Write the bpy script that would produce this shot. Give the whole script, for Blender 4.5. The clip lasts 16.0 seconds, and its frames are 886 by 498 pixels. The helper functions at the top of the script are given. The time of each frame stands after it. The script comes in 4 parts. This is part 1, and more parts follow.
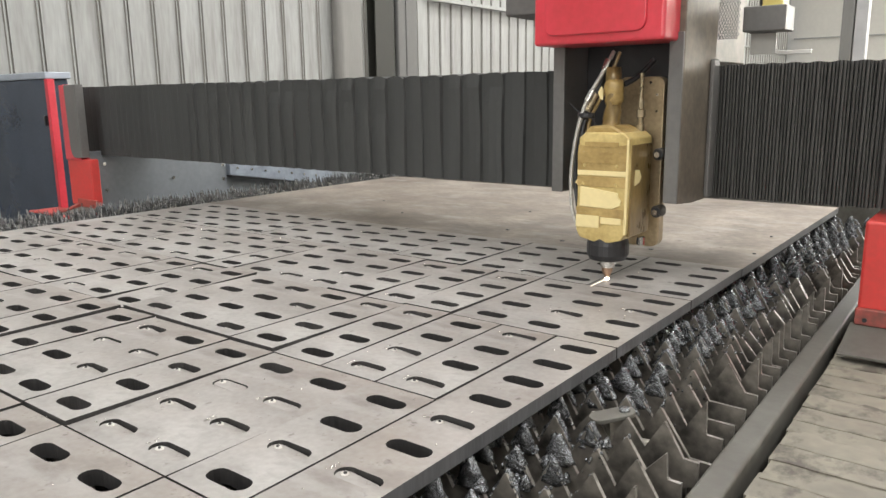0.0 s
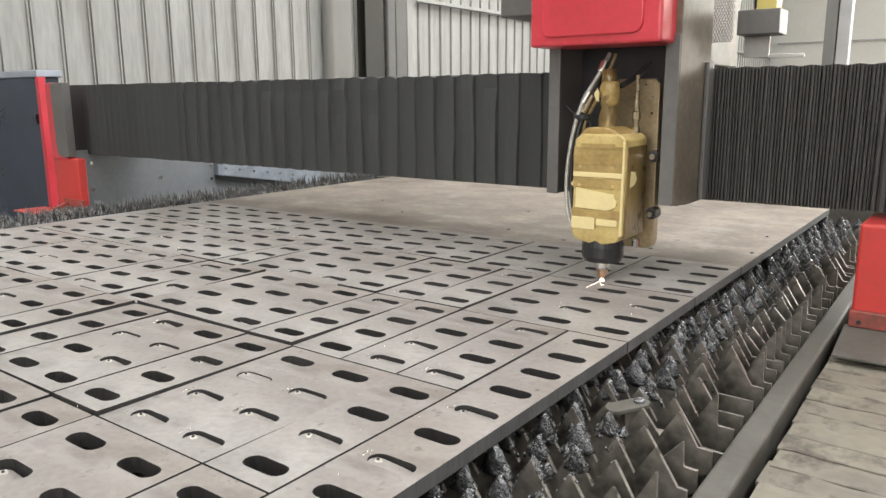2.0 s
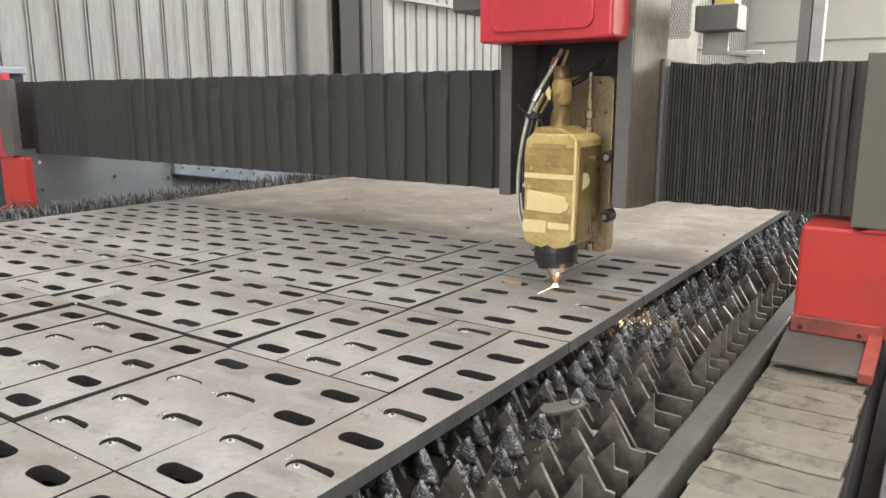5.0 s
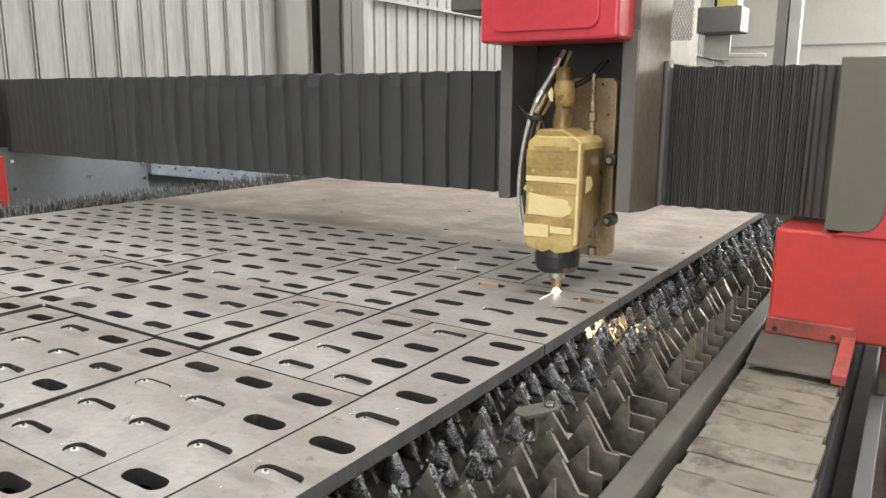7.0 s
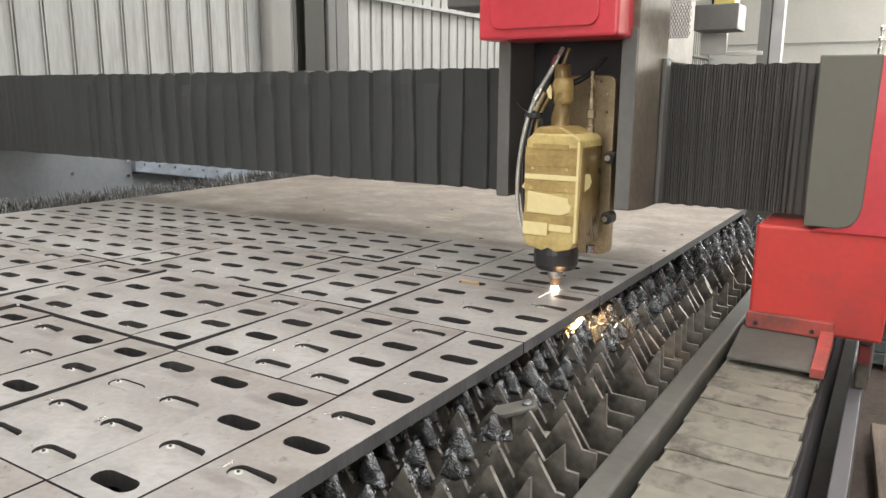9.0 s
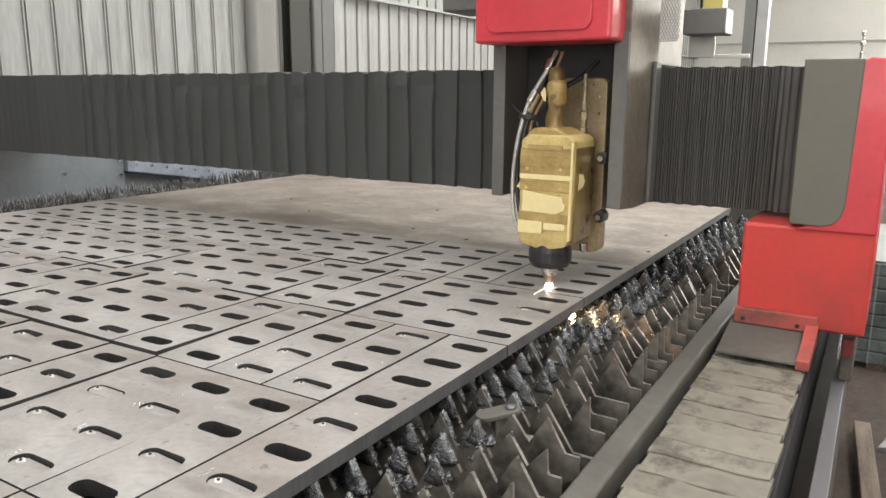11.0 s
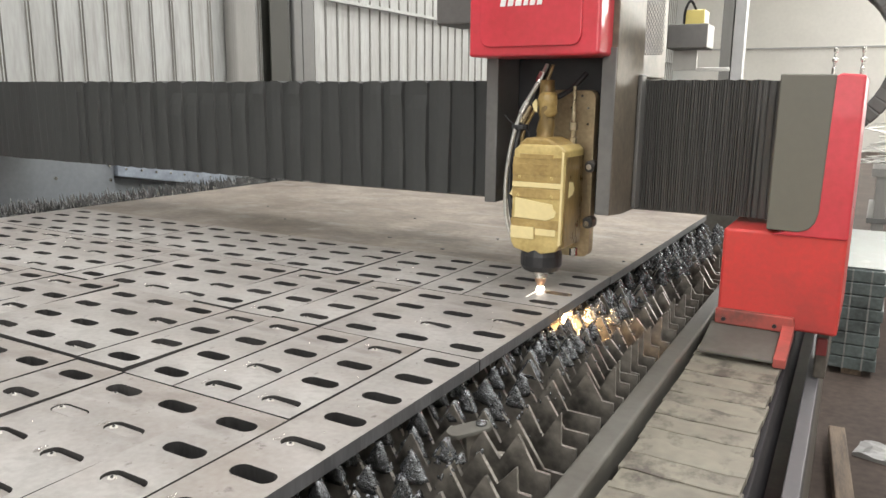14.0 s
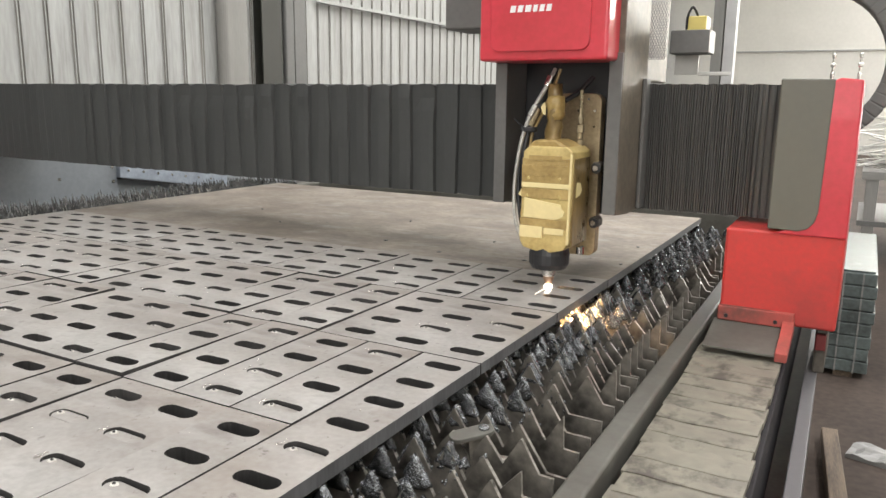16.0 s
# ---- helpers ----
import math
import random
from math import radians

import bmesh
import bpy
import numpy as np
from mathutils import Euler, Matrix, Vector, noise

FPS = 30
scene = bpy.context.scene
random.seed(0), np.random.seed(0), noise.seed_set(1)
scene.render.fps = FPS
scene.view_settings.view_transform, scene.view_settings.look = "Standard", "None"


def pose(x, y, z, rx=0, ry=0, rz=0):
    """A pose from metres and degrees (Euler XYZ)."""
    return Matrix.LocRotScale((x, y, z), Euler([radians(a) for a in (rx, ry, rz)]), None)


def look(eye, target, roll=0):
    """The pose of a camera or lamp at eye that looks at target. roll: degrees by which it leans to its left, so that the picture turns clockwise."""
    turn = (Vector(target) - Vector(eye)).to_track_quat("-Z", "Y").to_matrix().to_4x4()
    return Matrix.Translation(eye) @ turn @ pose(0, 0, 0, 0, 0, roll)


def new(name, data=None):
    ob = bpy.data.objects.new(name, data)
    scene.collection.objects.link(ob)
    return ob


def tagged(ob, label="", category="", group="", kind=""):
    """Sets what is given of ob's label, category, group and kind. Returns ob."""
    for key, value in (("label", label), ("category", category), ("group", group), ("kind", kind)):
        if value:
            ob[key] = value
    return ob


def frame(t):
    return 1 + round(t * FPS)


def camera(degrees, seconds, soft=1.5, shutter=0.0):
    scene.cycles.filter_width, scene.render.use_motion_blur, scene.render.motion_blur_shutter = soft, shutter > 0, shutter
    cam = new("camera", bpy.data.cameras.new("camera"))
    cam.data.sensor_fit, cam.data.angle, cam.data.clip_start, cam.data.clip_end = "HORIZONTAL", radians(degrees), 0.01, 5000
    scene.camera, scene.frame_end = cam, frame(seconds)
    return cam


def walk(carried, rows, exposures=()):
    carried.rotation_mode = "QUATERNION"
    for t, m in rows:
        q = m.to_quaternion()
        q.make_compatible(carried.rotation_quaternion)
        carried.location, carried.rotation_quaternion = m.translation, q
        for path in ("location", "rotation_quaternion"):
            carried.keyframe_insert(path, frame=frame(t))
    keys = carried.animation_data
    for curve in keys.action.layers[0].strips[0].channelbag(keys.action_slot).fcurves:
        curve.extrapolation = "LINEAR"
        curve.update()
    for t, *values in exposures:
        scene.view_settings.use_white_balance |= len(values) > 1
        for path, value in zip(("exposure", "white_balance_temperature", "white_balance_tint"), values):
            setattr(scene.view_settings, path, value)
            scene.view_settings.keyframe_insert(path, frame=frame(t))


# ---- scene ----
cam = camera(61.3, 16.0, soft=1.5, shutter=0.0)
PATH = [
    (0, (0.4018, -0.4707, 1.2072), (-0.4920, 0.6959, 0.9068), -0.758),
    (0.5, (0.3985, -0.4808, 1.2115), (-0.4878, 0.6916, 0.9113), -0.597),
    (1, (0.3936, -0.4933, 1.2085), (-0.4876, 0.6835, 0.9107), -0.471),
    (1.5, (0.3850, -0.5149, 1.2037), (-0.4895, 0.6670, 0.9065), -0.462),
    (2, (0.3843, -0.5126, 1.2056), (-0.4857, 0.6726, 0.9080), -0.329),
    (2.5, (0.3888, -0.5073, 1.2079), (-0.4766, 0.6809, 0.9091), -0.271),
    (3, (0.3930, -0.5028, 1.2078), (-0.4645, 0.6909, 0.9080), -0.189),
    (3.5, (0.4025, -0.4939, 1.2052), (-0.4514, 0.7030, 0.9078), -0.111),
    (4, (0.4133, -0.4847, 1.2056), (-0.4382, 0.7135, 0.9067), -0.183),
    (6.5, (0.4220, -0.4640, 1.2047), (-0.3922, 0.7592, 0.9037), 0.102),
    (7, (0.4213, -0.4620, 1.2037), (-0.3865, 0.7661, 0.9052), 0.236),
    (7.5, (0.4253, -0.4577, 1.2046), (-0.3785, 0.7722, 0.9027), 0.155),
    (8, (0.4290, -0.4540, 1.2046), (-0.3689, 0.7795, 0.9017), 0.170),
    (8.5, (0.4303, -0.4531, 1.2047), (-0.3617, 0.7840, 0.9011), 0.216),
    (9, (0.4274, -0.4525, 1.2031), (-0.3576, 0.7894, 0.9004), 0.318),
    (11.5, (0.4299, -0.4437, 1.2088), (-0.3284, 0.8142, 0.9043), 0.397),
    (12, (0.4289, -0.4406, 1.2087), (-0.3241, 0.8212, 0.9070), 0.476),
    (12.5, (0.4329, -0.4399, 1.2128), (-0.3138, 0.8254, 0.9106), 0.448),
    (13, (0.4362, -0.4385, 1.2160), (-0.3060, 0.8292, 0.9127), 0.471),
    (13.5, (0.4418, -0.4346, 1.2190), (-0.2984, 0.8346, 0.9166), 0.422),
    (14, (0.4365, -0.4341, 1.2201), (-0.2965, 0.8402, 0.9220), 0.577),
    (14.5, (0.4366, -0.4352, 1.2220), (-0.2956, 0.8395, 0.9239), 0.543),
    (15, (0.4385, -0.4369, 1.2223), (-0.2919, 0.8395, 0.9266), 0.553),
    (15.5, (0.4323, -0.4380, 1.2214), (-0.2902, 0.8431, 0.9265), 0.682),
    (16, (0.4247, -0.4376, 1.2209), (-0.2934, 0.8462, 0.9274), 0.699),
]
walk(cam, [(t, look(e, a, r)) for t, e, a, r in PATH])

# ---- light ----
scene.view_settings.exposure = 0.0
world = bpy.data.worlds.new("sky")
scene.world = world
world.use_nodes = True
wn = world.node_tree.nodes
sky = wn.new("ShaderNodeTexSky")
sky.sky_type = "NISHITA"
sky.sun_disc = False
sky.sun_elevation, sky.sun_rotation = radians(48), radians(120)
wn["Background"].inputs["Strength"].default_value = 0.12
world.node_tree.links.new(sky.outputs[0], wn["Background"].inputs["Color"])


# area lamp standing in for sky light; also used as added fill
def sky_lamp(m, sx, sy, power, color=(1, 0.98, 0.95)):
    data = bpy.data.lights.new("sky_fill_lamp", "AREA")
    data.shape, data.size, data.size_y, data.energy, data.color = "RECTANGLE", sx, sy, power, color
    ob = new("sky_fill_lamp", data)
    ob.matrix_basis = m
    return ob


SKYLIGHTS = [(-1.2, 5.0, 1.6, 9.0), (3.2, 1.0, 1.8, 12.0), (-1.2, -5.0, 1.6, 7.0), (3.2, 15.0, 1.8, 12.0)]
ROOF = 6.4
for cx, cy, sx, sy in SKYLIGHTS:
    sky_lamp(pose(cx, cy, ROOF + 0.02), sx, sy, 30 * sx * sy)
# fill lamp added behind the camera, no gate built; one for the far opening
sky_lamp(look((2.2, -8.9, 2.3), (2.2, 0, 1.6)), 5.0, 4.2, 270)
sky_lamp(look((3.4, 20.9, 3.2), (2.0, 0, 1.2)), 7.0, 4.5, 1900, (1.0, 0.97, 0.9))


# ---- materials ----
def mat(name, color, rough=0.5, metal=0.0, vary=0.25, scale=8.0, fine=60.0, bump=0.15, tint=None, spec=0.5, rvar=0.15, stretch=(1, 1, 1), islands=False, coat=0.0, stain=None, grain=0.35):
    m = bpy.data.materials.new(name)
    m.use_nodes = True
    n, l = m.node_tree.nodes, m.node_tree.links
    b = n["Principled BSDF"]
    tc, mp = n.new("ShaderNodeTexCoord"), n.new("ShaderNodeMapping")
    mp.inputs["Scale"].default_value = stretch
    l.new(tc.outputs["Object"], mp.inputs["Vector"])
    big, small = n.new("ShaderNodeTexNoise"), n.new("ShaderNodeTexNoise")
    big.inputs["Scale"].default_value, big.inputs["Detail"].default_value = scale, 6
    small.inputs["Scale"].default_value, small.inputs["Detail"].default_value = fine, 4
    for t in (big, small):
        l.new(mp.outputs[0], t.inputs["Vector"])
    ramp = n.new("ShaderNodeValToRGB")
    tint = tint or color
    lo = [c * (1 - vary) for c in tint]
    hi = [min(1, c * (1 + vary * 0.6)) for c in color]
    ramp.color_ramp.elements[0].position, ramp.color_ramp.elements[1].position = 0.32, 0.68
    ramp.color_ramp.elements[0].color, ramp.color_ramp.elements[1].color = (*lo, 1), (*hi, 1)
    mix = n.new("ShaderNodeMath")
    mix.operation = "MULTIPLY_ADD"
    mix.inputs[1].default_value = grain
    l.new(small.outputs["Fac"], mix.inputs[0])
    sc = n.new("ShaderNodeMath")
    sc.operation = "MULTIPLY"
    sc.inputs[1].default_value = 1 - grain
    l.new(big.outputs["Fac"], sc.inputs[0])
    l.new(sc.outputs[0], mix.inputs[2])
    l.new(mix.outputs[0], ramp.inputs["Fac"])
    out = ramp.outputs["Color"]
    shifts = []
    for color2, amount, sscale, lo2, hi2, sstretch in ([stain] if isinstance(stain, tuple) else stain or []):
        mp2, sn, sr, sm = n.new("ShaderNodeMapping"), n.new("ShaderNodeTexNoise"), n.new("ShaderNodeMapRange"), n.new("ShaderNodeMix")
        mp2.inputs["Scale"].default_value = sstretch
        mp2.inputs["Location"].default_value = (3.7 + len(shifts), 1.3, 5.1)
        l.new(tc.outputs["Object"], mp2.inputs["Vector"])
        l.new(mp2.outputs[0], sn.inputs["Vector"])
        sn.inputs["Scale"].default_value, sn.inputs["Detail"].default_value, sn.inputs["Roughness"].default_value = sscale, 8, 0.62
        sr.inputs["From Min"].default_value, sr.inputs["From Max"].default_value, sr.inputs["To Max"].default_value = lo2, hi2, amount
        l.new(sn.outputs["Fac"], sr.inputs["Value"])
        sm.data_type = "RGBA"
        l.new(sr.outputs[0], sm.inputs["Factor"])
        l.new(out, sm.inputs["A"])
        sm.inputs["B"].default_value = (*color2, 1)
        out = sm.outputs["Result"]
        shifts.append(mp2)
    if islands:
        far, ofs = n.new("ShaderNodeObjectInfo"), n.new("ShaderNodeVectorMath")
        ofs.operation = "SCALE"
        ofs.inputs["Scale"].default_value = 37.0
        l.new(far.outputs["Random"], ofs.inputs[0])
        l.new(ofs.outputs[0], mp.inputs["Location"])
        for mp2 in shifts:
            l.new(ofs.outputs[0], mp2.inputs["Location"])
        info, hsv, mr = n.new("ShaderNodeObjectInfo"), n.new("ShaderNodeHueSaturation"), n.new("ShaderNodeMapRange")
        mr.inputs["To Min"].default_value, mr.inputs["To Max"].default_value = 0.9, 1.08
        l.new(info.outputs["Random"], mr.inputs["Value"])
        l.new(mr.outputs[0], hsv.inputs["Value"])
        l.new(out, hsv.inputs["Color"])
        out = hsv.outputs["Color"]
    l.new(out, b.inputs["Base Color"])
    rr = n.new("ShaderNodeMapRange")
    rr.inputs["To Min"].default_value, rr.inputs["To Max"].default_value = max(0.03, rough - rvar), min(1, rough + rvar)
    l.new(mix.outputs[0], rr.inputs["Value"])
    l.new(rr.outputs[0], b.inputs["Roughness"])
    b.inputs["Metallic"].default_value = metal
    b.inputs["Specular IOR Level"].default_value = spec
    b.inputs["Coat Weight"].default_value = coat
    if bump:
        bp = n.new("ShaderNodeBump")
        bp.inputs["Strength"].default_value, bp.inputs["Distance"].default_value = bump, 0.002
        l.new(small.outputs["Fac"], bp.inputs["Height"])
        l.new(bp.outputs[0], b.inputs["Normal"])
    return m


def glow(name, color, strength):
    m = bpy.data.materials.new(name)
    m.use_nodes = True
    b = m.node_tree.nodes["Principled BSDF"]
    b.inputs["Base Color"].default_value = (*color, 1)
    b.inputs["Emission Color"].default_value = (*color, 1)
    b.inputs["Emission Strength"].default_value = strength
    return m


STEEL = mat("mill_steel", (0.44, 0.428, 0.408), 0.44, 0.45, 0.24, 7.0, 130, 0.14, (0.375, 0.352, 0.328), rvar=0.18, grain=0.3, stain=[
    ((0.30, 0.235, 0.19), 0.55, 2.3, 0.48, 0.72, (1, 1.3, 1)), ((0.17, 0.145, 0.125), 0.8, 9.0, 0.53, 0.76, (1, 1.5, 1)), ((0.12, 0.10, 0.09), 0.7, 55.0, 0.63, 0.72, (1, 1, 1)), ((0.50, 0.49, 0.48), 0.5, 16.0, 0.56, 0.74, (0.6, 1.6, 1))])
STEEL_RAW = mat("raw_plate_steel", (0.36, 0.315, 0.265), 0.46, 0.4, 0.4, 9.0, 60, 0.25, (0.235, 0.192, 0.157), rvar=0.22, grain=0.42, stain=[
    ((0.115, 0.088, 0.068), 0.7, 5.0, 0.46, 0.72, (1.0, 1.2, 1)), ((0.42, 0.395, 0.36), 0.6, 13.0, 0.54, 0.70, (0.7, 1.2, 1)), ((0.08, 0.065, 0.055), 0.7, 50.0, 0.62, 0.70, (1, 1, 1))])
BURR = mat("bright_burr", (0.62, 0.60, 0.56), 0.3, 0.8, 0.4, 150, 500, 0.8)
CUT = mat("cut_steel_edge", (0.18, 0.182, 0.188), 0.45, 0.6, 0.3, 30, 200, 0.3, stretch=(1, 1, 0.15))
KERF = mat("oxidised_kerf", (0.055, 0.053, 0.052), 0.55, 0.4, 0.3, 30, 200, 0.3, stretch=(1, 1, 0.15))
SLAT = mat("slat_steel", (0.235, 0.216, 0.186), 0.42, 0.4, 0.5, 16, 90, 0.3, (0.105, 0.098, 0.088))
SLAT_EDGE = mat("torch_cut_slat_edge", (0.40, 0.38, 0.345), 0.36, 0.7, 0.6, 40, 240, 0.5, (0.15, 0.14, 0.125))
SLAG = mat("slag", (0.22, 0.228, 0.238), 0.14, 0.9, 0.6, 120, 420, 1.0, rvar=0.11)
BURNT = mat("burnt_burr_steel", (0.145, 0.146, 0.146), 0.24, 0.9, 0.85, 60, 300, 0.4)
FRAME = mat("grey_frame_paint", (0.105, 0.104, 0.09), 0.55, 0.05, 0.3, 9, 80, 0.15, (0.098, 0.09, 0.076), stain=((0.22, 0.20, 0.17), 0.3, 12.0, 0.56, 0.8, (1, 1, 1)))
COVER = mat("way_cover_cloth", (0.196, 0.184, 0.144), 0.6, 0.0, 0.25, 12, 60, 0.2, (0.165, 0.149, 0.120), islands=True, stain=((0.05, 0.042, 0.034), 0.85, 24.0, 0.52, 0.64, (1, 0.7, 1)))
RUBBER = mat("black_rubber", (0.02, 0.018, 0.02), 0.8, 0, 0.3, 20, 120, 0.3, spec=0.2)
BELLOWS = mat("bellows_cloth", (0.042, 0.044, 0.043), 0.68, 0, 0.22, 6, 160, 0.12, stretch=(1, 1, 0.4), islands=True)
# right bellows: the same cloth in a lighter colour
BELLOWS_PALER = mat("paler_bellows_cloth", (0.078, 0.076, 0.072), 0.62, 0, 0.16, 6, 160, 0.12, stretch=(1, 1, 0.4))
RED = mat("red_paint", (0.61, 0.042, 0.066), 0.33, 0.0, 0.12, 7, 90, 0.05, (0.52, 0.04, 0.05), coat=0.25)
RED_WORN = mat("worn_red_paint", (0.58, 0.04, 0.036), 0.42, 0.0, 0.14, 5, 120, 0.1, (0.50, 0.055, 0.045), stain=((0.20, 0.045, 0.04), 0.6, 6.0, 0.56, 0.8, (1, 1, 1)))
RED_DUSTY = mat("dusty_red_paint", (0.40, 0.065, 0.052), 0.55, 0.0, 0.25, 14, 120, 0.1, (0.22, 0.07, 0.055))
DARKRED = mat("dirty_dark_red", (0.16, 0.02, 0.02), 0.5, 0, 0.3, 20, 100, 0.1)
GREYGREEN = mat("olive_grey_paint", (0.135, 0.13, 0.105), 0.45, 0.0, 0.08, 5, 90, 0.04)
DUSTY = mat("dusty_dark_metal", (0.10, 0.088, 0.072), 0.5, 0.2, 0.35, 10, 110, 0.15, (0.07, 0.06, 0.05))
CHANNEL = mat("dark_grey_sheet_metal", (0.145, 0.142, 0.136), 0.48, 0.15, 0.2, 8, 100, 0.08)
TAPE = mat("masking_tape", (0.60, 0.475, 0.20), 0.36, 0.0, 0.16, 26, 150, 0.3, (0.47, 0.345, 0.125), stretch=(1, 1, 1.2))
TAPE_OLD = mat("stained_tape", (0.45, 0.325, 0.125), 0.35, 0.0, 0.25, 20, 120, 0.25, (0.33, 0.22, 0.075), stretch=(1, 1, 1.2))
TAPE_DARK = mat("oily_tape", (0.25, 0.172, 0.066), 0.3, 0.15, 0.35, 24, 120, 0.3, (0.14, 0.095, 0.04), stretch=(1, 1, 0.5))
TAPE_NEW = mat("fresh_tape", (0.76, 0.64, 0.33), 0.45, 0.0, 0.1, 14, 120, 0.2)
BRASS = mat("dusty_brass_plate", (0.43, 0.34, 0.21), 0.42, 0.45, 0.3, 12, 140, 0.2, (0.30, 0.225, 0.13))
BRASSY = mat("brass_fitting", (0.48, 0.40, 0.27), 0.3, 0.9, 0.3, 30, 120, 0.1)
BRAID = mat("braided_sleeve", (0.46, 0.45, 0.42), 0.38, 0.6, 0.4, 60, 300, 0.4)
SMOKED = mat("smoke_stained_sheet_metal", (0.185, 0.158, 0.122), 0.48, 0.15, 0.35, 7, 90, 0.1, (0.10, 0.085, 0.066), stain=((0.045, 0.038, 0.03), 0.7, 9.0, 0.5, 0.72, (1, 1, 0.7)))
CHROME = mat("chrome", (0.72, 0.71, 0.68), 0.22, 1.0, 0.15, 20, 120, 0.05)
COPPER = mat("copper_nozzle", (0.62, 0.42, 0.30), 0.3, 1.0, 0.2, 40, 120, 0.1)
BLACK = mat("black_plastic", (0.02, 0.02, 0.022), 0.4, 0, 0.2, 20, 150, 0.1)
WALLPAINT = mat("white_wall_sheeting", (0.385, 0.396, 0.386), 0.5, 0.0, 0.22, 1.6, 18, 0.05, (0.33, 0.33, 0.312), stretch=(2.5, 2.5, 0.35), stain=((0.16, 0.15, 0.135), 0.7, 2.2, 0.54, 0.80, (5, 5, 0.35)))
# darker colour for the rib slopes: painted shade lines, with some grime streaks
RIB_SHADE = mat("shaded_grimy_rib_sheeting", (0.24, 0.23, 0.21), 0.55, 0.0, 0.45, 3, 22, 0.05, (0.25, 0.235, 0.21), stretch=(2.5, 2.5, 0.3))
CREAM = mat("cream_wall", (0.80, 0.785, 0.735), 0.55, 0, 0.08, 1.0, 12, 0.03)
RAILSTEEL = mat("dusty_guide_rail", (0.075, 0.072, 0.076), 0.6, 0.1, 0.25, 8, 80, 0.1)
STEELWORK = mat("grey_steelwork", (0.115, 0.115, 0.11), 0.5, 0.0, 0.2, 4, 50, 0.05)
STEELWORK_D = mat("dark_olive_steelwork", (0.040, 0.040, 0.033), 0.6, 0.0, 0.25, 4, 50, 0.05)
STEELWORK_M = mat("mid_grey_steelwork", (0.21, 0.205, 0.192), 0.5, 0.0, 0.15, 3, 40, 0.05, stretch=(2, 2, 0.3))
STEELWORK_L = mat("light_steelwork", (0.46, 0.46, 0.455), 0.5, 0.0, 0.15, 4, 50, 0.05)
PALE = mat("pale_zinc", (0.58, 0.57, 0.54), 0.4, 0.2, 0.12, 10, 80, 0.05)
CONCRETE = mat("workshop_floor", (0.075, 0.058, 0.048), 0.85, 0, 0.35, 1.4, 30, 0.2, (0.05, 0.038, 0.032), spec=0.2)
ROOFM = mat("roof_sheeting", (0.55, 0.55, 0.54), 0.5, 0, 0.1, 2, 20, 0.05)
NAVY = mat("navy_cabinet_paint", (0.045, 0.060, 0.088), 0.22, 0.1, 0.2, 4, 60, 0.03)
CABGREY = mat("pale_cabinet_edge", (0.36, 0.40, 0.46), 0.4, 0.1, 0.15, 5, 60, 0.03)
PANEL = mat("grey_guard_panel", (0.23, 0.25, 0.272), 0.42, 0.2, 0.2, 5, 60, 0.05)
BLUESTEEL = mat("blue_grey_strip", (0.30, 0.34, 0.40), 0.45, 0.3, 0.3, 18, 90, 0.1)
TIMBER = mat("weathered_timber", (0.15, 0.11, 0.075), 0.7, 0, 0.4, 9, 60, 0.4, (0.075, 0.05, 0.034), stretch=(6, 0.5, 6))
WRAP = mat("clear_wrap", (0.20, 0.197, 0.19), 0.42, 0.0, 0.25, 12, 60, 0.4)
BLUEBOX = mat("blue_grey_bundle", (0.105, 0.128, 0.124), 0.4, 0.2, 0.35, 8, 60, 0.3, (0.07, 0.08, 0.078), stain=((0.26, 0.28, 0.28), 0.5, 14.0, 0.58, 0.76, (1, 1, 2)))
MARK = mat("white_marking", (0.8, 0.8, 0.8), 0.5, 0, 0.05)
YELLOW = mat("yellow_relay", (0.62, 0.52, 0.16), 0.45, 0, 0.15)
HOTGLOW = glow("white_hot_metal", (1.0, 0.91, 0.76), 30.0)
TRAIL = glow("cooling_kerf", (1.0, 0.88, 0.74), 1.5)
SPARKGLOW = glow("orange_spark", (1.0, 0.50, 0.16), 14.0)
# emission for the cones added to light the slats under the sheet
SLAT_GLOW = glow("added_slat_glow", (1.0, 0.60, 0.27), 230.0)
EMBER = glow("ember", (0.48, 0.33, 0.20), 0.14)


# ---- mesh helpers ----
def add_box(bm, x0, x1, y0, y1, z0, z1, m=None):
    v = [bm.verts.new((x, y, z)) for z in (z0, z1) for x, y in ((x0, y0), (x1, y0), (x1, y1), (x0, y1))]
    fs = [bm.faces.new([v[i] for i in f]) for f in ((3, 2, 1, 0), (4, 5, 6, 7), (0, 1, 5, 4), (1, 2, 6, 5), (2, 3, 7, 6), (3, 0, 4, 7))]
    if m is not None:
        bmesh.ops.transform(bm, matrix=m, verts=v)
    return v


def box(x0, x1, y0, y1, z0, z1, bevel=0.0, seg=2):
    bm = bmesh.new()
    add_box(bm, x0, x1, y0, y1, z0, z1)
    if bevel:
        bmesh.ops.bevel(bm, geom=bm.edges[:], offset=bevel, segments=seg, profile=0.5, affect="EDGES")
    return bm


def add_cyl(bm, a, b, r0, r1=None, seg=16):
    a, b = Vector(a), Vector(b)
    r1 = r0 if r1 is None else r1
    m = Matrix.Translation((a + b) / 2) @ (b - a).to_track_quat("Z", "Y").to_matrix().to_4x4()
    bmesh.ops.create_cone(bm, cap_ends=True, segments=seg, radius1=r0, radius2=r1, depth=(b - a).length, matrix=m)


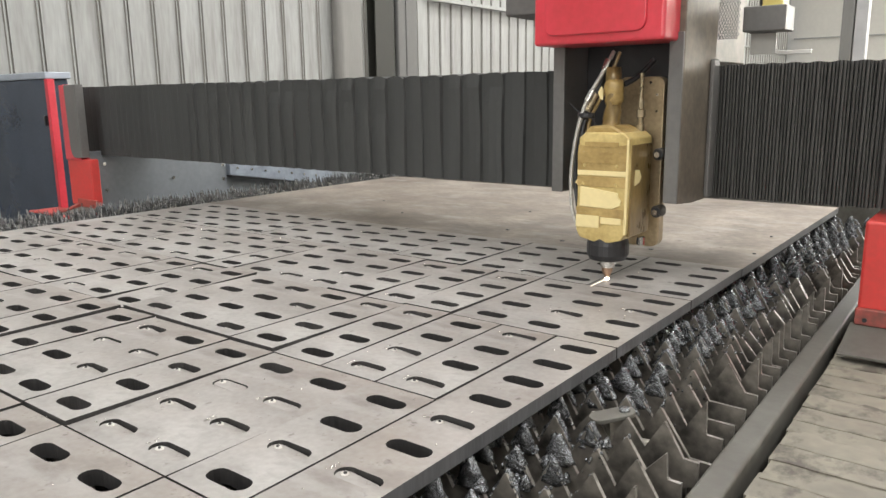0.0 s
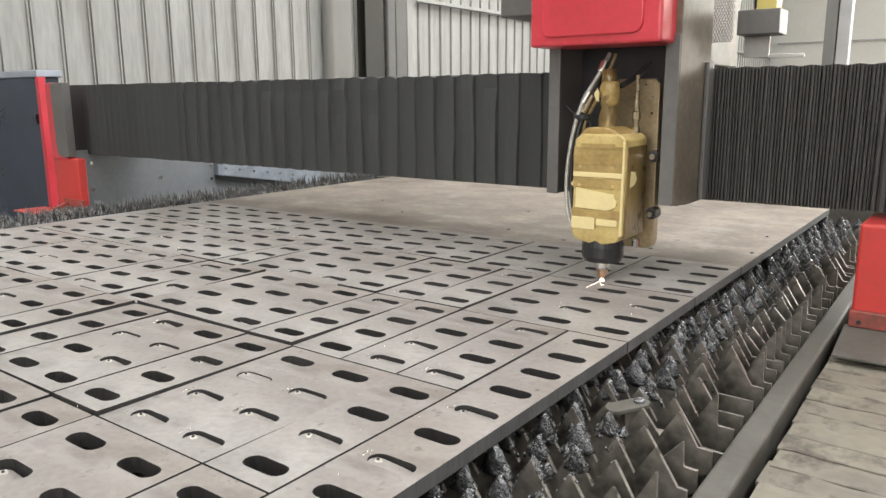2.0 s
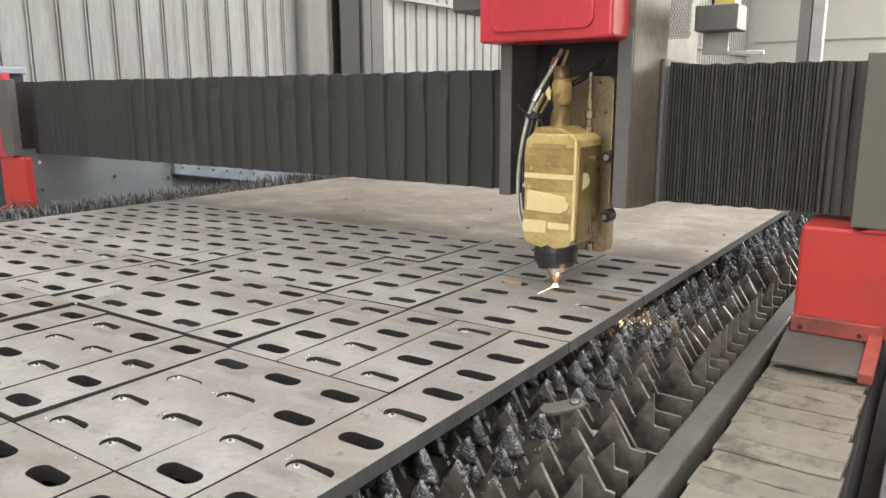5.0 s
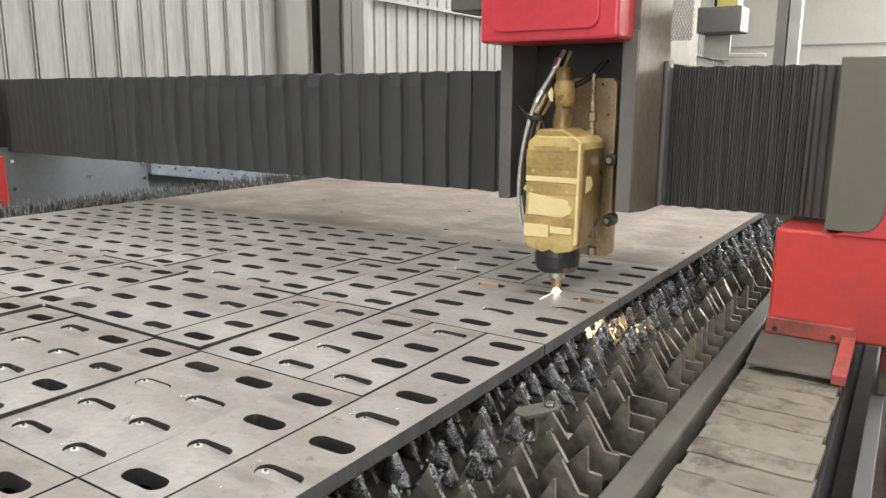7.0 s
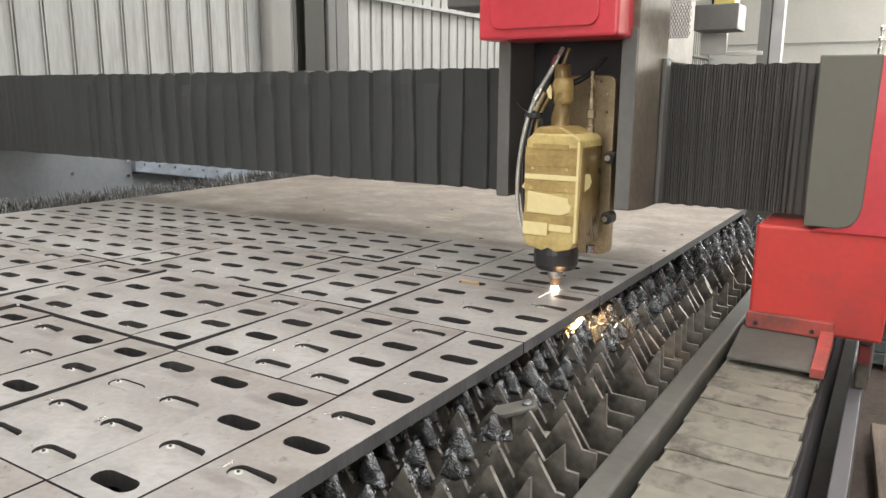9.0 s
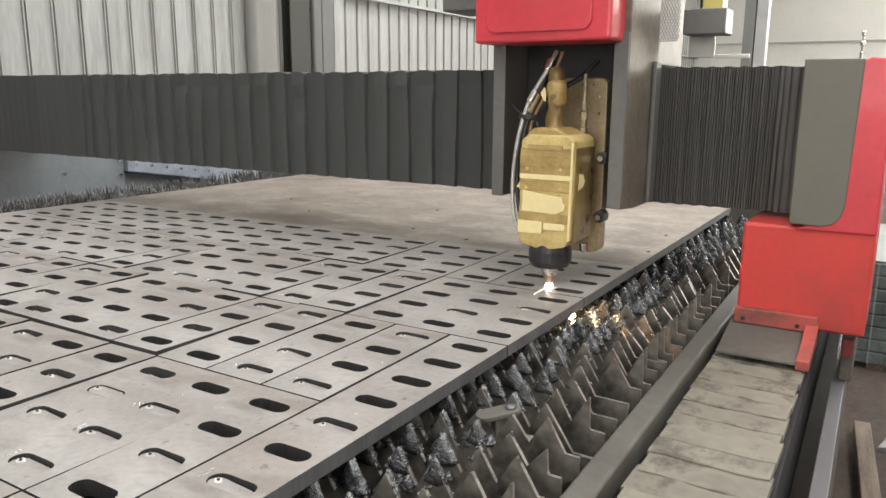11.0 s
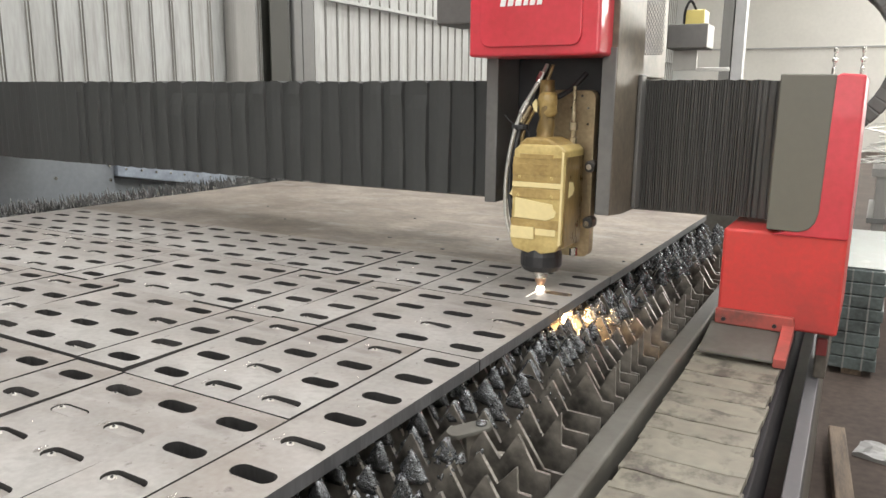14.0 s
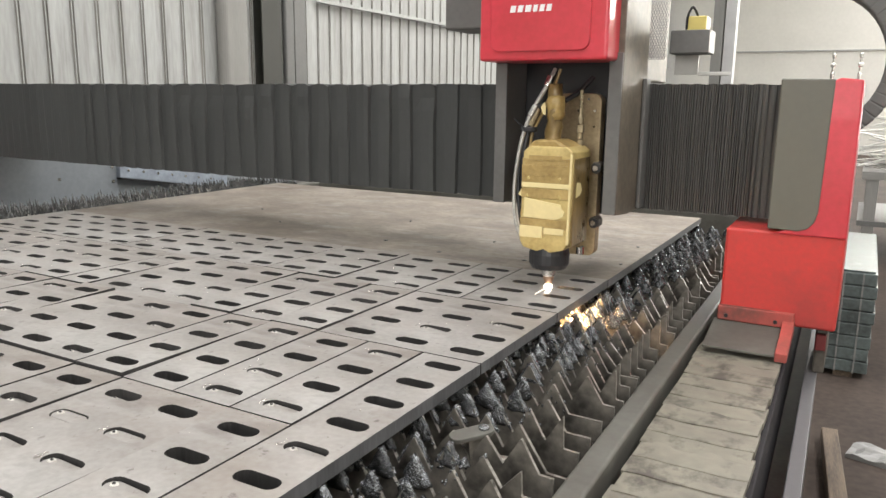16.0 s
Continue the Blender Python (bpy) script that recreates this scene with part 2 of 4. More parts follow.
def cyl(a, b, r0, r1=None, seg=16):
    bm = bmesh.new()
    add_cyl(bm, a, b, r0, r1, seg)
    return bm


def lathe(profile, seg=24, centre=(0, 0)):
    bm = bmesh.new()
    rings = [[bm.verts.new((centre[0] + r * math.cos(2 * math.pi * k / seg), centre[1] + r * math.sin(2 * math.pi * k / seg), z)) for k in range(seg)] for r, z in profile]
    for a, b in zip(rings, rings[1:]):
        for k in range(seg):
            bm.faces.new((a[k], a[(k + 1) % seg], b[(k + 1) % seg], b[k]))
    bm.faces.new(rings[0][::-1])
    bm.faces.new(rings[-1])
    return bm


def prism(points, axis, lo, hi, bevel=0.0):
    """A polygon pushed along an axis; points are in the other two axes, in x, y, z order."""
    bm = bmesh.new()

    def place(u, v, w):
        return {"x": (w, u, v), "y": (u, w, v), "z": (u, v, w)}[axis]

    a = [bm.verts.new(place(u, v, lo)) for u, v in points]
    b = [bm.verts.new(place(u, v, hi)) for u, v in points]
    n = len(points)
    bm.faces.new(a)
    bm.faces.new(b[::-1])
    for k in range(n):
        bm.faces.new((a[k], b[k], b[(k + 1) % n], a[(k + 1) % n]))
    bmesh.ops.recalc_face_normals(bm, faces=bm.faces[:])
    if bevel:
        bmesh.ops.bevel(bm, geom=bm.edges[:], offset=bevel, segments=2, profile=0.5, affect="EDGES")
    return bm


def tube(points, r, seg=8, per=6):
    """A round cable through the points."""
    pts = [Vector(p) for p in points]
    path = []
    for k in range(len(pts) - 1):
        p0, p1, p2, p3 = pts[max(k - 1, 0)], pts[k], pts[k + 1], pts[min(k + 2, len(pts) - 1)]
        for s in range(per):
            u = s / per
            path.append(0.5 * (2 * p1 + (p2 - p0) * u + (2 * p0 - 5 * p1 + 4 * p2 - p3) * u * u + (3 * p1 - p0 - 3 * p2 + p3) * u ** 3))
    path.append(pts[-1])
    bm = bmesh.new()
    rings = []
    for k, c in enumerate(path):
        d = (path[min(k + 1, len(path) - 1)] - path[max(k - 1, 0)]).normalized()
        side = d.cross(Vector((0.3, 1, 0.1))).normalized()
        up = side.cross(d)
        rings.append([bm.verts.new(c + r * (math.cos(a) * side + math.sin(a) * up)) for a in (2 * math.pi * j / seg for j in range(seg))])
    for a, b in zip(rings, rings[1:]):
        for j in range(seg):
            bm.faces.new((a[j], a[(j + 1) % seg], b[(j + 1) % seg], b[j]))
    bm.faces.new(rings[0][::-1])
    bm.faces.new(rings[-1])
    return bm


def round_rect(x0, x1, y0, y1, r, seg=5):
    pts = []
    for cx, cy, a0 in ((x1 - r, y1 - r, 0), (x0 + r, y1 - r, 90), (x0 + r, y0 + r, 180), (x1 - r, y0 + r, 270)):
        pts += [(cx + r * math.cos(radians(a0 + 90 * k / seg)), cy + r * math.sin(radians(a0 + 90 * k / seg))) for k in range(seg + 1)]
    return pts


def crumpled(bm, amount, scale, seed):
    for v in bm.verts:
        v.co += Vector((noise.noise(v.co * scale + Vector((seed, 0, 0))), noise.noise(v.co * scale + Vector((0, seed, 3))), 0)) * amount
    return bm


def mesh_of(name, bm, material, smooth=False):
    me = bpy.data.meshes.new(name)
    bm.normal_update()
    bm.to_mesh(me)
    bm.free()
    for m in material if isinstance(material, (list, tuple)) else (material,):
        me.materials.append(m)
    if smooth:
        for f in me.polygons:
            f.use_smooth = True
    return me


def part(name, bm, material, parent=None, label="", m=None, smooth=False):
    ob = new(name, mesh_of(name, bm, material, smooth))
    ob.parent = parent
    if m is not None:
        ob.matrix_basis = m
    return tagged(ob, label)


def thing(name, label, category, group="", kind="", m=None):
    ob = new(name)
    if m is not None:
        ob.matrix_basis = m
    return tagged(ob, label, category, group, kind)


def structure(name, bm, material, label, category, m=None, smooth=False):
    return tagged(part(name, bm, material, None, "", m, smooth), label, category, "", "structure")


rnd = random.Random(7)

# ---- the shed ----
structure("floor", box(-9, 12, -9.2, 21.2, -0.2, 0), CONCRETE, "dark dusty concrete workshop floor", "floor")
WX = -4.6


def sheeting(length, height, pitch, rib, depth):
    """Trapezoid-ribbed sheeting in the y, z plane, ribs towards +x, as a thick slab."""
    bm = bmesh.new()
    prof = [(0.0, 0)]
    n = int(length / pitch)
    for k in range(n):
        y = k * pitch
        for dy, dx in ((rib, 0), (rib * 0.9, depth), (rib * 0.7, depth), (rib * 0.6, 0), (rib * 0.4, 0), (rib * 0.3, depth), (rib * 0.1, depth), (0, 0)):
            prof.append((y + pitch - dy, dx))
    low = [bm.verts.new((dx, y, 0)) for y, dx in prof]
    top = [bm.verts.new((dx, y, height)) for y, dx in prof]
    bl = [bm.verts.new((-0.03, y, 0)) for y, dx in prof]
    bt = [bm.verts.new((-0.03, y, height)) for y, dx in prof]
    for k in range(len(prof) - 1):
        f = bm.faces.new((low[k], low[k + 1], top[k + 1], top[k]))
        # only the slopes get the darker material, so each rib's shade is painted on
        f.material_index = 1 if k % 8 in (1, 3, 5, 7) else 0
        bm.faces.new((bl[k + 1], bl[k], bt[k], bt[k + 1]))
        bm.faces.new((top[k], top[k + 1], bt[k + 1], bt[k]))
    bmesh.ops.recalc_face_normals(bm, faces=bm.faces[:])
    return bm


structure("wall_west", sheeting(13.80, ROOF, 0.2, 0.038, 0.014), [WALLPAINT, RIB_SHADE], "white ribbed metal wall sheeting with grime streaks", "wall", pose(WX, -8.882, 0))
structure("wall_west_far", sheeting(15.9, ROOF, 0.195, 0.026, 0.012), [WALLPAINT, RIB_SHADE], "pale ribbed metal wall sheeting behind a girt", "wall", pose(WX - 0.004, 4.902, 0))
structure("wall_north", box(-9, 12, 21.0, 21.2, 0, 7.0), CREAM, "plain cream end wall of the workshop", "wall")
structure("wall_east", box(8.0, 8.2, -9.2, 21.2, 0, 6.6), CREAM, "plain cream side wall of the workshop", "wall")
structure("wall_south", box(-9, 12, -9.2, -9.0, 0, 7.0), CREAM, "plain cream end wall of the workshop", "wall")
bm = bmesh.new()
xs = sorted({-9.0, 12.0, *(c[0] - c[2] / 2 for c in SKYLIGHTS), *(c[0] + c[2] / 2 for c in SKYLIGHTS)})
ys = sorted({-9.2, 21.2, *(c[1] - c[3] / 2 for c in SKYLIGHTS), *(c[1] + c[3] / 2 for c in SKYLIGHTS)})
for xa, xb in zip(xs, xs[1:]):
    for ya, yb in zip(ys, ys[1:]):
        mx, my = (xa + xb) / 2, (ya + yb) / 2
        if not any(abs(mx - c[0]) < c[2] / 2 and abs(my - c[1]) < c[3] / 2 for c in SKYLIGHTS):
            add_box(bm, xa, xb, ya, yb, ROOF, ROOF + 0.1)
structure("ceiling", bm, ROOFM, "pale metal roof with long skylight openings", "ceiling")


def post(name, x0, x1, y0, y1, material, label):
    bm = bmesh.new()
    w = 0.012
    add_box(bm, x0, x0 + w, y0, y1, 0, ROOF)
    add_box(bm, x1 - w, x1, y0, y1, 0, ROOF)
    add_box(bm, x0 + w, x1 - w, (y0 + y1) / 2 - w / 2, (y0 + y1) / 2 + w / 2, 0, ROOF)
    return structure(name, bm, material, label, "column")


structure("pilaster", box(WX, -4.48, 4.436, 4.762, 0, ROOF, 0.055, 5), STEELWORK_M, "pale grey boxed wall post of the workshop", "column")
post("column", WX, -4.48, 4.912, 5.171, STEELWORK_D, "dark grey rolled-steel column against the wall")
# one post as two boxes: this one stands in for its shaded near side
structure("post_near_side", box(WX, -4.55, 5.309, 5.443, 0, ROOF, 0.02, 3), STEELWORK, "dark grey box for the shaded near side of the wall post", "column")
structure("pilaster", box(WX, -4.555, 5.446, 5.624, 0, ROOF, 0.01), STEELWORK, "mid grey front of the wall post", "column")
# the second column's lighter colour has the haze in front of it painted in
for x0, x1, paint in ((-1.825, -1.668, STEELWORK_M), (-1.651, -1.488, STEELWORK_L)):
    structure("column", box(x0, x1, 12.0, 12.2, 0, ROOF, 0.01), paint, "pale grey column standing in the hall", "column")
for zz in (2.522,):
    structure("wall_rail", box(-4.5, 7.9, 20.95, 20.99, zz, zz + 0.03), STEELWORK_L, "pale horizontal joint strip on the end wall", "wall rail")
for zz in (2.165, 4.2):
    bm = bmesh.new()
    add_box(bm, 0, 0.06, 5.8, 20.9, zz, zz + 0.01)
    add_box(bm, 0, 0.01, 5.8, 20.9, zz + 0.01, zz + 0.045)
    structure("girt", bm, WALLPAINT, "pale cold-formed girt across the wall sheeting", "girt", pose(WX + 0.036, 0, 0))

# ---- the cutting bed ----
TOP, THICK = 0.9, 0.015
SKEW = radians(1.2)
RAIL = Matrix.Translation((0.25, 0.3, 0)) @ Matrix.Rotation(SKEW, 4, "Z") @ Matrix.Translation((-0.25, -0.3, 0))

BEAM = Matrix.Translation((0.2, 0.3, 0)) @ Matrix.Rotation(radians(0.8), 4, "Z") @ Matrix.Translation((-0.2, -0.3, 0))
bed = thing("cutting_bed", "dark grey steel frame of a laser cutting table", "machine bed")
part("inner_beam", box(0.1895, 0.2185, -1.6, 2.2, 0.62, 0.84, 0.004, 3), FRAME, bed, "", BEAM)
part("rail_base", box(0.225, 0.402, -1.6, 2.4, 0.0, 0.70, 0.004), DUSTY, bed, "", RAIL)
part("bed_side", box(0.192, 0.214, -1.6, 2.2, 0.0, 0.62), FRAME, bed, "", BEAM)
part("guide_rail", box(0.3865, 0.4055, -1.6, 2.4, 0.70, 0.775, 0.0015), RAILSTEEL, bed, "grey steel guide rail with a bright edge", RAIL)
part("guard_strip", box(0.352, 0.361, -1.6, 2.4, 0.70, 0.820, 0.002), RUBBER, bed, "black rubber guard strip", RAIL)
part("left_beam", box(-1.84, -1.775, -1.6, 2.4, 0.0, 0.84, 0.004), FRAME, bed)
part("far_end", box(-1.77, 0.15, 2.3, 2.36, 0.0, 0.84, 0.004), FRAME, bed)
part("slag_tray", box(-1.77, 0.15, -1.6, 2.3, 0.38, 0.40), DUSTY, bed)
part("left_rail_base", box(-2.5, -1.845, -1.6, 2.4, 0.0, 0.70, 0.004), DUSTY, bed)

# sawtooth support slats; their ends are cut through a slope or straight down through a tooth
TOOTH, VALLEY, TIP = 0.0395, 0.850, 0.884
SLOPE = 0.62


# the last tip of each kind of slat; the odd kinds end straight down
ENDS = [0.132, 0.177, 0.159, 0.171, 0.150, 0.171, 0.134, 0.167, 0.124, 0.172, 0.151, 0.166]


def last_tip(kind):
    return ENDS[kind]


def slat_mesh(seed):
    r = random.Random(seed + 50)
    end = last_tip(seed)
    pts = [(-1.77, 0.80)]
    tips = [end - n * TOOTH for n in range(52)][::-1]
    for tip in tips:
        if tip < -1.755:
            continue
        last = tip > end - 0.01
        far = tip < -1.54
        zt = (0.893 if far else TIP) - (r.uniform(0, 0.003) if r.random() < 0.8 else r.uniform(0.003, 0.010))
        w = 0.0006 + r.uniform(0, 0.0012)
        pts += [(tip - w, zt - 0.0008), (tip + w * 0.4, zt)]
        if far:
            for o in (0.012, 0.025):
                pts += [(tip + o - 0.008, 0.845), (tip + o - 0.001, zt - r.uniform(0, 0.010)), (tip + o + 0.001, zt - 0.011)]
        if not last:
            pts.append((tip + TOOTH / 2 + r.uniform(-0.001, 0.001), VALLEY + r.uniform(-0.003, 0.002)))
    if seed % 2:
        foot = 0.846 + r.uniform(-0.004, 0.004)
        pts += [(end + 0.0016, foot + 0.002), (end + 0.003, foot)]
    else:
        foot = 0.832 if seed == 0 else r.choice((0.850, 0.848, 0.846))
        pts += [(end + SLOPE * (TIP - foot), foot)]
    out = max(0.1865, pts[-1][0] + 0.009)
    pts += [(out, foot - 0.0006), (out, foot - 0.024), (0.15, 0.808), (0.15, 0.64), (-1.77, 0.64)]
    bm = prism(pts, "y", -0.0022, 0.0022)
    for f in bm.faces:
        if abs(f.normal.y) < 0.5:
            f.material_index = 1
    return bm


SLATS = []
slats = [mesh_of("slat", slat_mesh(s), [SLAT, SLAT_EDGE]) for s in range(12)]
# the row beside the clamp lever, then an uneven pitch both ways
ROW = [(0.087, 1), (0.131, 2), (0.176, 3), (0.219, 4), (0.263, 0), (0.299, 7), (0.338, 6), (0.379, 8), (0.434, 10)]
y = 0.087
while y > -0.62:
    y -= rnd.choice((0.034, 0.041, 0.044, 0.046))
    ROW.append((y, rnd.randrange(12)))
y = 0.434
while y < 1.70:
    y += rnd.choice((0.030, 0.038, 0.043, 0.047))
    ROW.append((y, rnd.randrange(12)))
for y, kind in sorted(ROW):
    ob = new("slat", slats[kind])
    ob.parent = bed
    dx, dz = (0 if 0.05 < y < 0.45 else rnd.uniform(-0.004, 0.002)) - 0.014 * max(0, y - 0.4), rnd.uniform(-0.002, 0)
    SLATS.append((kind, dx, y, dz))
    ob.matrix_basis = pose(dx, y, dz) @ pose(0, 0, 0.8, rnd.uniform(-3, 3), 0, rnd.uniform(-0.4, 0.4)) @ pose(0, 0, -0.8)

# ---- slag crusted on the slat tips beside the sheet ----
ball = bmesh.new()
bmesh.ops.create_icosphere(ball, subdivisions=1, radius=1.0)
BALL_V, BALL_F = [v.co.copy() for v in ball.verts], [[v.index for v in f.verts] for f in ball.faces]
ball.free()


fine_ball = bmesh.new()
bmesh.ops.create_icosphere(fine_ball, subdivisions=3, radius=1.0)
LUMP_V, LUMP_F = [v.co.copy() for v in fine_ball.verts], [[v.index for v in f.verts] for f in fine_ball.faces]
fine_ball.free()


def beads(name, items, material, lumpy, lumps=(), spikes=()):
    """Many small balls in one mesh; items: centre and the three half sizes."""
    verts, faces = [], []
    for k, (c, sc) in enumerate(items):
        base = len(verts)
        for v in BALL_V:
            nn = 1 + lumpy * noise.noise(v * 2.6 + Vector((k * 3.1, 0, 0)))
            verts.append((v.x * sc[0] * nn + c[0], v.y * sc[1] * nn + c[1], v.z * sc[2] * nn + c[2]))
        faces += [[i + base for i in f] for f in BALL_F]
    for k, (c, sc) in enumerate(lumps):
        base = len(verts)
        for v in LUMP_V:
            q = v * 1.9 + Vector((k * 5.3, 1.0, 0))
            nn = 1 + 0.26 * noise.noise(q) + 0.27 * noise.noise(q * 2.6) + 0.30 * noise.noise(q * 6.1)
            flat = math.hypot(v.x, v.y) or 1.0
            wide = ((1 - v.z) / 2) ** 0.72 * min(1.0, (1 + v.z) * 4 + 0.2)
            verts.append((v.x / flat * sc[0] * nn * wide + c[0], v.y / flat * sc[1] * nn * (0.45 + 0.55 * wide) * min(1.0, flat * 2) + c[1], v.z * sc[2] * (0.75 + 0.25 * nn) + c[2]))
        faces += [[i + base for i in f] for f in LUMP_F]
    smooth_to = len(faces)
    for (x, y, z), h, w, lean in spikes:
        base = len(verts)
        verts += [(x - w, y - w * 0.5, z), (x + w, y - w * 0.5, z), (x + w, y + w * 0.5, z), (x - w, y + w * 0.5, z), (x + lean, y, z + h), (x + lean + w * 0.3, y + w * 0.2, z + h * 0.97)]
        faces += [[base, base + 1, base + 5, base + 4], [base + 1, base + 2, base + 5], [base + 2, base + 3, base + 4, base + 5], [base + 3, base, base + 4]]
    me = bpy.data.meshes.new(name)
    me.from_pydata(verts, [], faces)
    me.polygons.foreach_set("use_smooth", [len(p.vertices) == 3 and p.index < smooth_to for p in me.polygons])
    me.materials.append(material)
    return new(name, me)


items, lumps = [], []
for kind, dx, sy, dz in SLATS:
    for n in range(6):
        tip = last_tip(kind) - n * TOOTH + dx
        if not -0.02 < tip < 0.150:
            continue
        top = TIP + dz
        heavy = min(1.0, max(0.0, 1 - (tip - 0.070 - 0.02 * min(1.0, max(0.0, sy - 0.6) * 2)) / 0.04)) * rnd.uniform(0.6, 1.1)
        by_lever = math.hypot(tip - 0.093, sy - 0.223) < 0.03
        if heavy > 0.15 and not by_lever:
            half = 0.0135 + 0.004 * heavy * rnd.random()
            lumps.append(((tip, sy + rnd.uniform(-0.001, 0.0005), top + 0.0015 - half), (half * rnd.uniform(1.0, 1.2), rnd.uniform(0.0035, 0.007), half)))
            for k in range(rnd.choice((0, 1, 2)) if tip < 0.095 else 0):
                half = rnd.uniform(0.005, 0.008)
                lumps.append(((tip + rnd.gauss(0, 0.009), sy + rnd.uniform(-0.010, 0.004), 0.846 + dz + rnd.random() * 0.02), (half * 1.1, rnd.uniform(0.004, 0.008), half)))
        for k in range(0 if by_lever else int((16 if tip < 0.13 else 4) + 80 * heavy)):
            down = abs(rnd.gauss(0, 0.014))
            if down > 0.034:
                continue
            c = (tip + rnd.choice((-1, 1, rnd.uniform(-0.8, 0.8))) * SLOPE * down, sy + rnd.choice((-1, 1)) * rnd.uniform(0.0010, 0.0035), top - 0.001 - down)
            rr = rnd.uniform(0.0005, 0.0019)
            items.append((c, (rr * rnd.uniform(0.6, 1.4), rr * rnd.uniform(0.5, 1), rr * rnd.uniform(0.7, 2.0))))
# frozen burrs standing in a dense comb along the far side
spikes = []
for k in range(2500):
    w = rnd.uniform(0.003, 0.006)
    spikes.append(((rnd.uniform(-1.758, -1.55), rnd.uniform(-0.5, 1.9), 0.860), rnd.uniform(0.030, 0.056), w, rnd.uniform(-0.022, -0.004)))
tagged(beads("slag_crust", items, SLAG, 1.0, lumps), "glossy dark slag crusted on the slat tips", "slag", "", "stuff")

tagged(beads("burr_comb", [], BURNT, 1.0, (), spikes), "dense dark burrs standing along the far slat ends", "slag", "", "stuff")

# ---- way cover over the near guide ----
cover = thing("way_cover", "pale grey pleated way cover dusted with soot", "way cover")
yy = -1.2
k = 0
fold = []
for s in range(4):
    r = random.Random(40 + s)
    bm = bmesh.new()
    w0, w1 = 0.2315 + r.uniform(-0.003, 0.002), 0.353 + r.uniform(-0.002, 0.002)
    n = 8
    top = []
    for i in range(n + 1):
        x = w0 + (w1 - w0) * i / n
        wob = 0.0005 * math.sin(i * 1.7 + s)
        top.append([bm.verts.new((x, yv + 0.0012 * math.sin(i * 0.9 + s * 2), zv + wob)) for yv, zv in ((0.0, -0.009), (0.0, 0.0), (0.002, 0.0004), (0.034, -0.0001), (0.058, -0.0016), (0.058, -0.009))])
    for a, b in zip(top, top[1:]):
        for j in range(5):
            bm.faces.new((a[j], b[j], b[j + 1], a[j + 1]))
        bm.faces.new((a[5], b[5], b[0], a[0]))
    bm.faces.new(top[0])
    bm.faces.new(top[-1][::-1])
    bmesh.ops.recalc_face_normals(bm, faces=bm.faces[:])
    fold.append(mesh_of("pleat", bm, COVER))
while yy < 1.9:
    ob = new("pleat", fold[rnd.randrange(4)])
    ob.parent = cover
    ob.matrix_basis = RAIL @ pose(rnd.uniform(-0.001, 0.001), yy, 0.8285 + rnd.uniform(-0.0003, 0.0003), rnd.uniform(-0.3, 0.3), rnd.uniform(-0.15, 0.15), 0) @ pose(0.29, 0, 0, 0, 0, rnd.uniform(-1.6, 0.0)) @ pose(-0.29, 0, 0)
    yy += rnd.choice((0.036, 0.041, 0.046))
part("cover_bed", box(0.234, 0.350, -1.3, 2.3, 0.70, 0.818), DUSTY, cover, "", RAIL)

# ---- the sheet, cut into slotted strips ----
Q, P = 0.085, 0.0649
SLOT_L, SLOT_W = 0.049, 0.0205
sheet = thing("steel_sheet", "grey mild steel sheet cut into slotted strips, on the slats", "steel sheet")


def cell(bm, x0, x1, y0, y1, cx, cy, walls, rim):
    """A rectangle of plate with one slot; walls names the outer sides that are free edges."""
    n = 7
    r = SLOT_W / 2
    h = SLOT_L / 2 - r
    slot = [(cx + h + r * math.cos(a), cy + r * math.sin(a)) for a in (math.pi * (k / n - 0.5) for k in range(n + 1))]
    slot += [(cx - h - r * math.cos(a), cy - r * math.sin(a)) for a in (math.pi * (k / n - 0.5) for k in range(n + 1))]
    outer = []
    for k, (sx, sy) in enumerate(slot):
        u = k % (n + 1)
        if u == 0:
            outer.append((x1 if k <= n else x0, y0 if k <= n else y1))
        elif u == n:
            outer.append((x1 if k <= n else x0, y1 if k <= n else y0))
        elif k <= n:
            outer.append((x1, y0 + (y1 - y0) * u / n))
        else:
            outer.append((x0, y1 - (y1 - y0) * u / n))
    m = len(slot)
    st = [bm.verts.new((x, y, 0)) for x, y in slot]
    sb = [bm.verts.new((x, y, -THICK)) for x, y in slot]
    ot = [bm.verts.new((x, y, 0)) for x, y in outer]
    ob_ = [bm.verts.new((x, y, -THICK)) for x, y in outer]
    for k in range(m):
        j = (k + 1) % m
        bm.faces.new((st[k], ot[k], ot[j], st[j]))
        bm.faces.new((sb[j], ob_[j], ob_[k], sb[k]))
        bm.faces.new((st[j], sb[j], sb[k], st[k])).material_index = 2
        side = "e" if k < n else "n" if k == n else "w" if k < m - 1 else "s"
        if side in walls:
            bm.faces.new((ot[k], ob_[k], ob_[j], ot[j])).material_index = 1 if side == "e" and rim else 2


EDGE, FAR = -0.44, 17.5


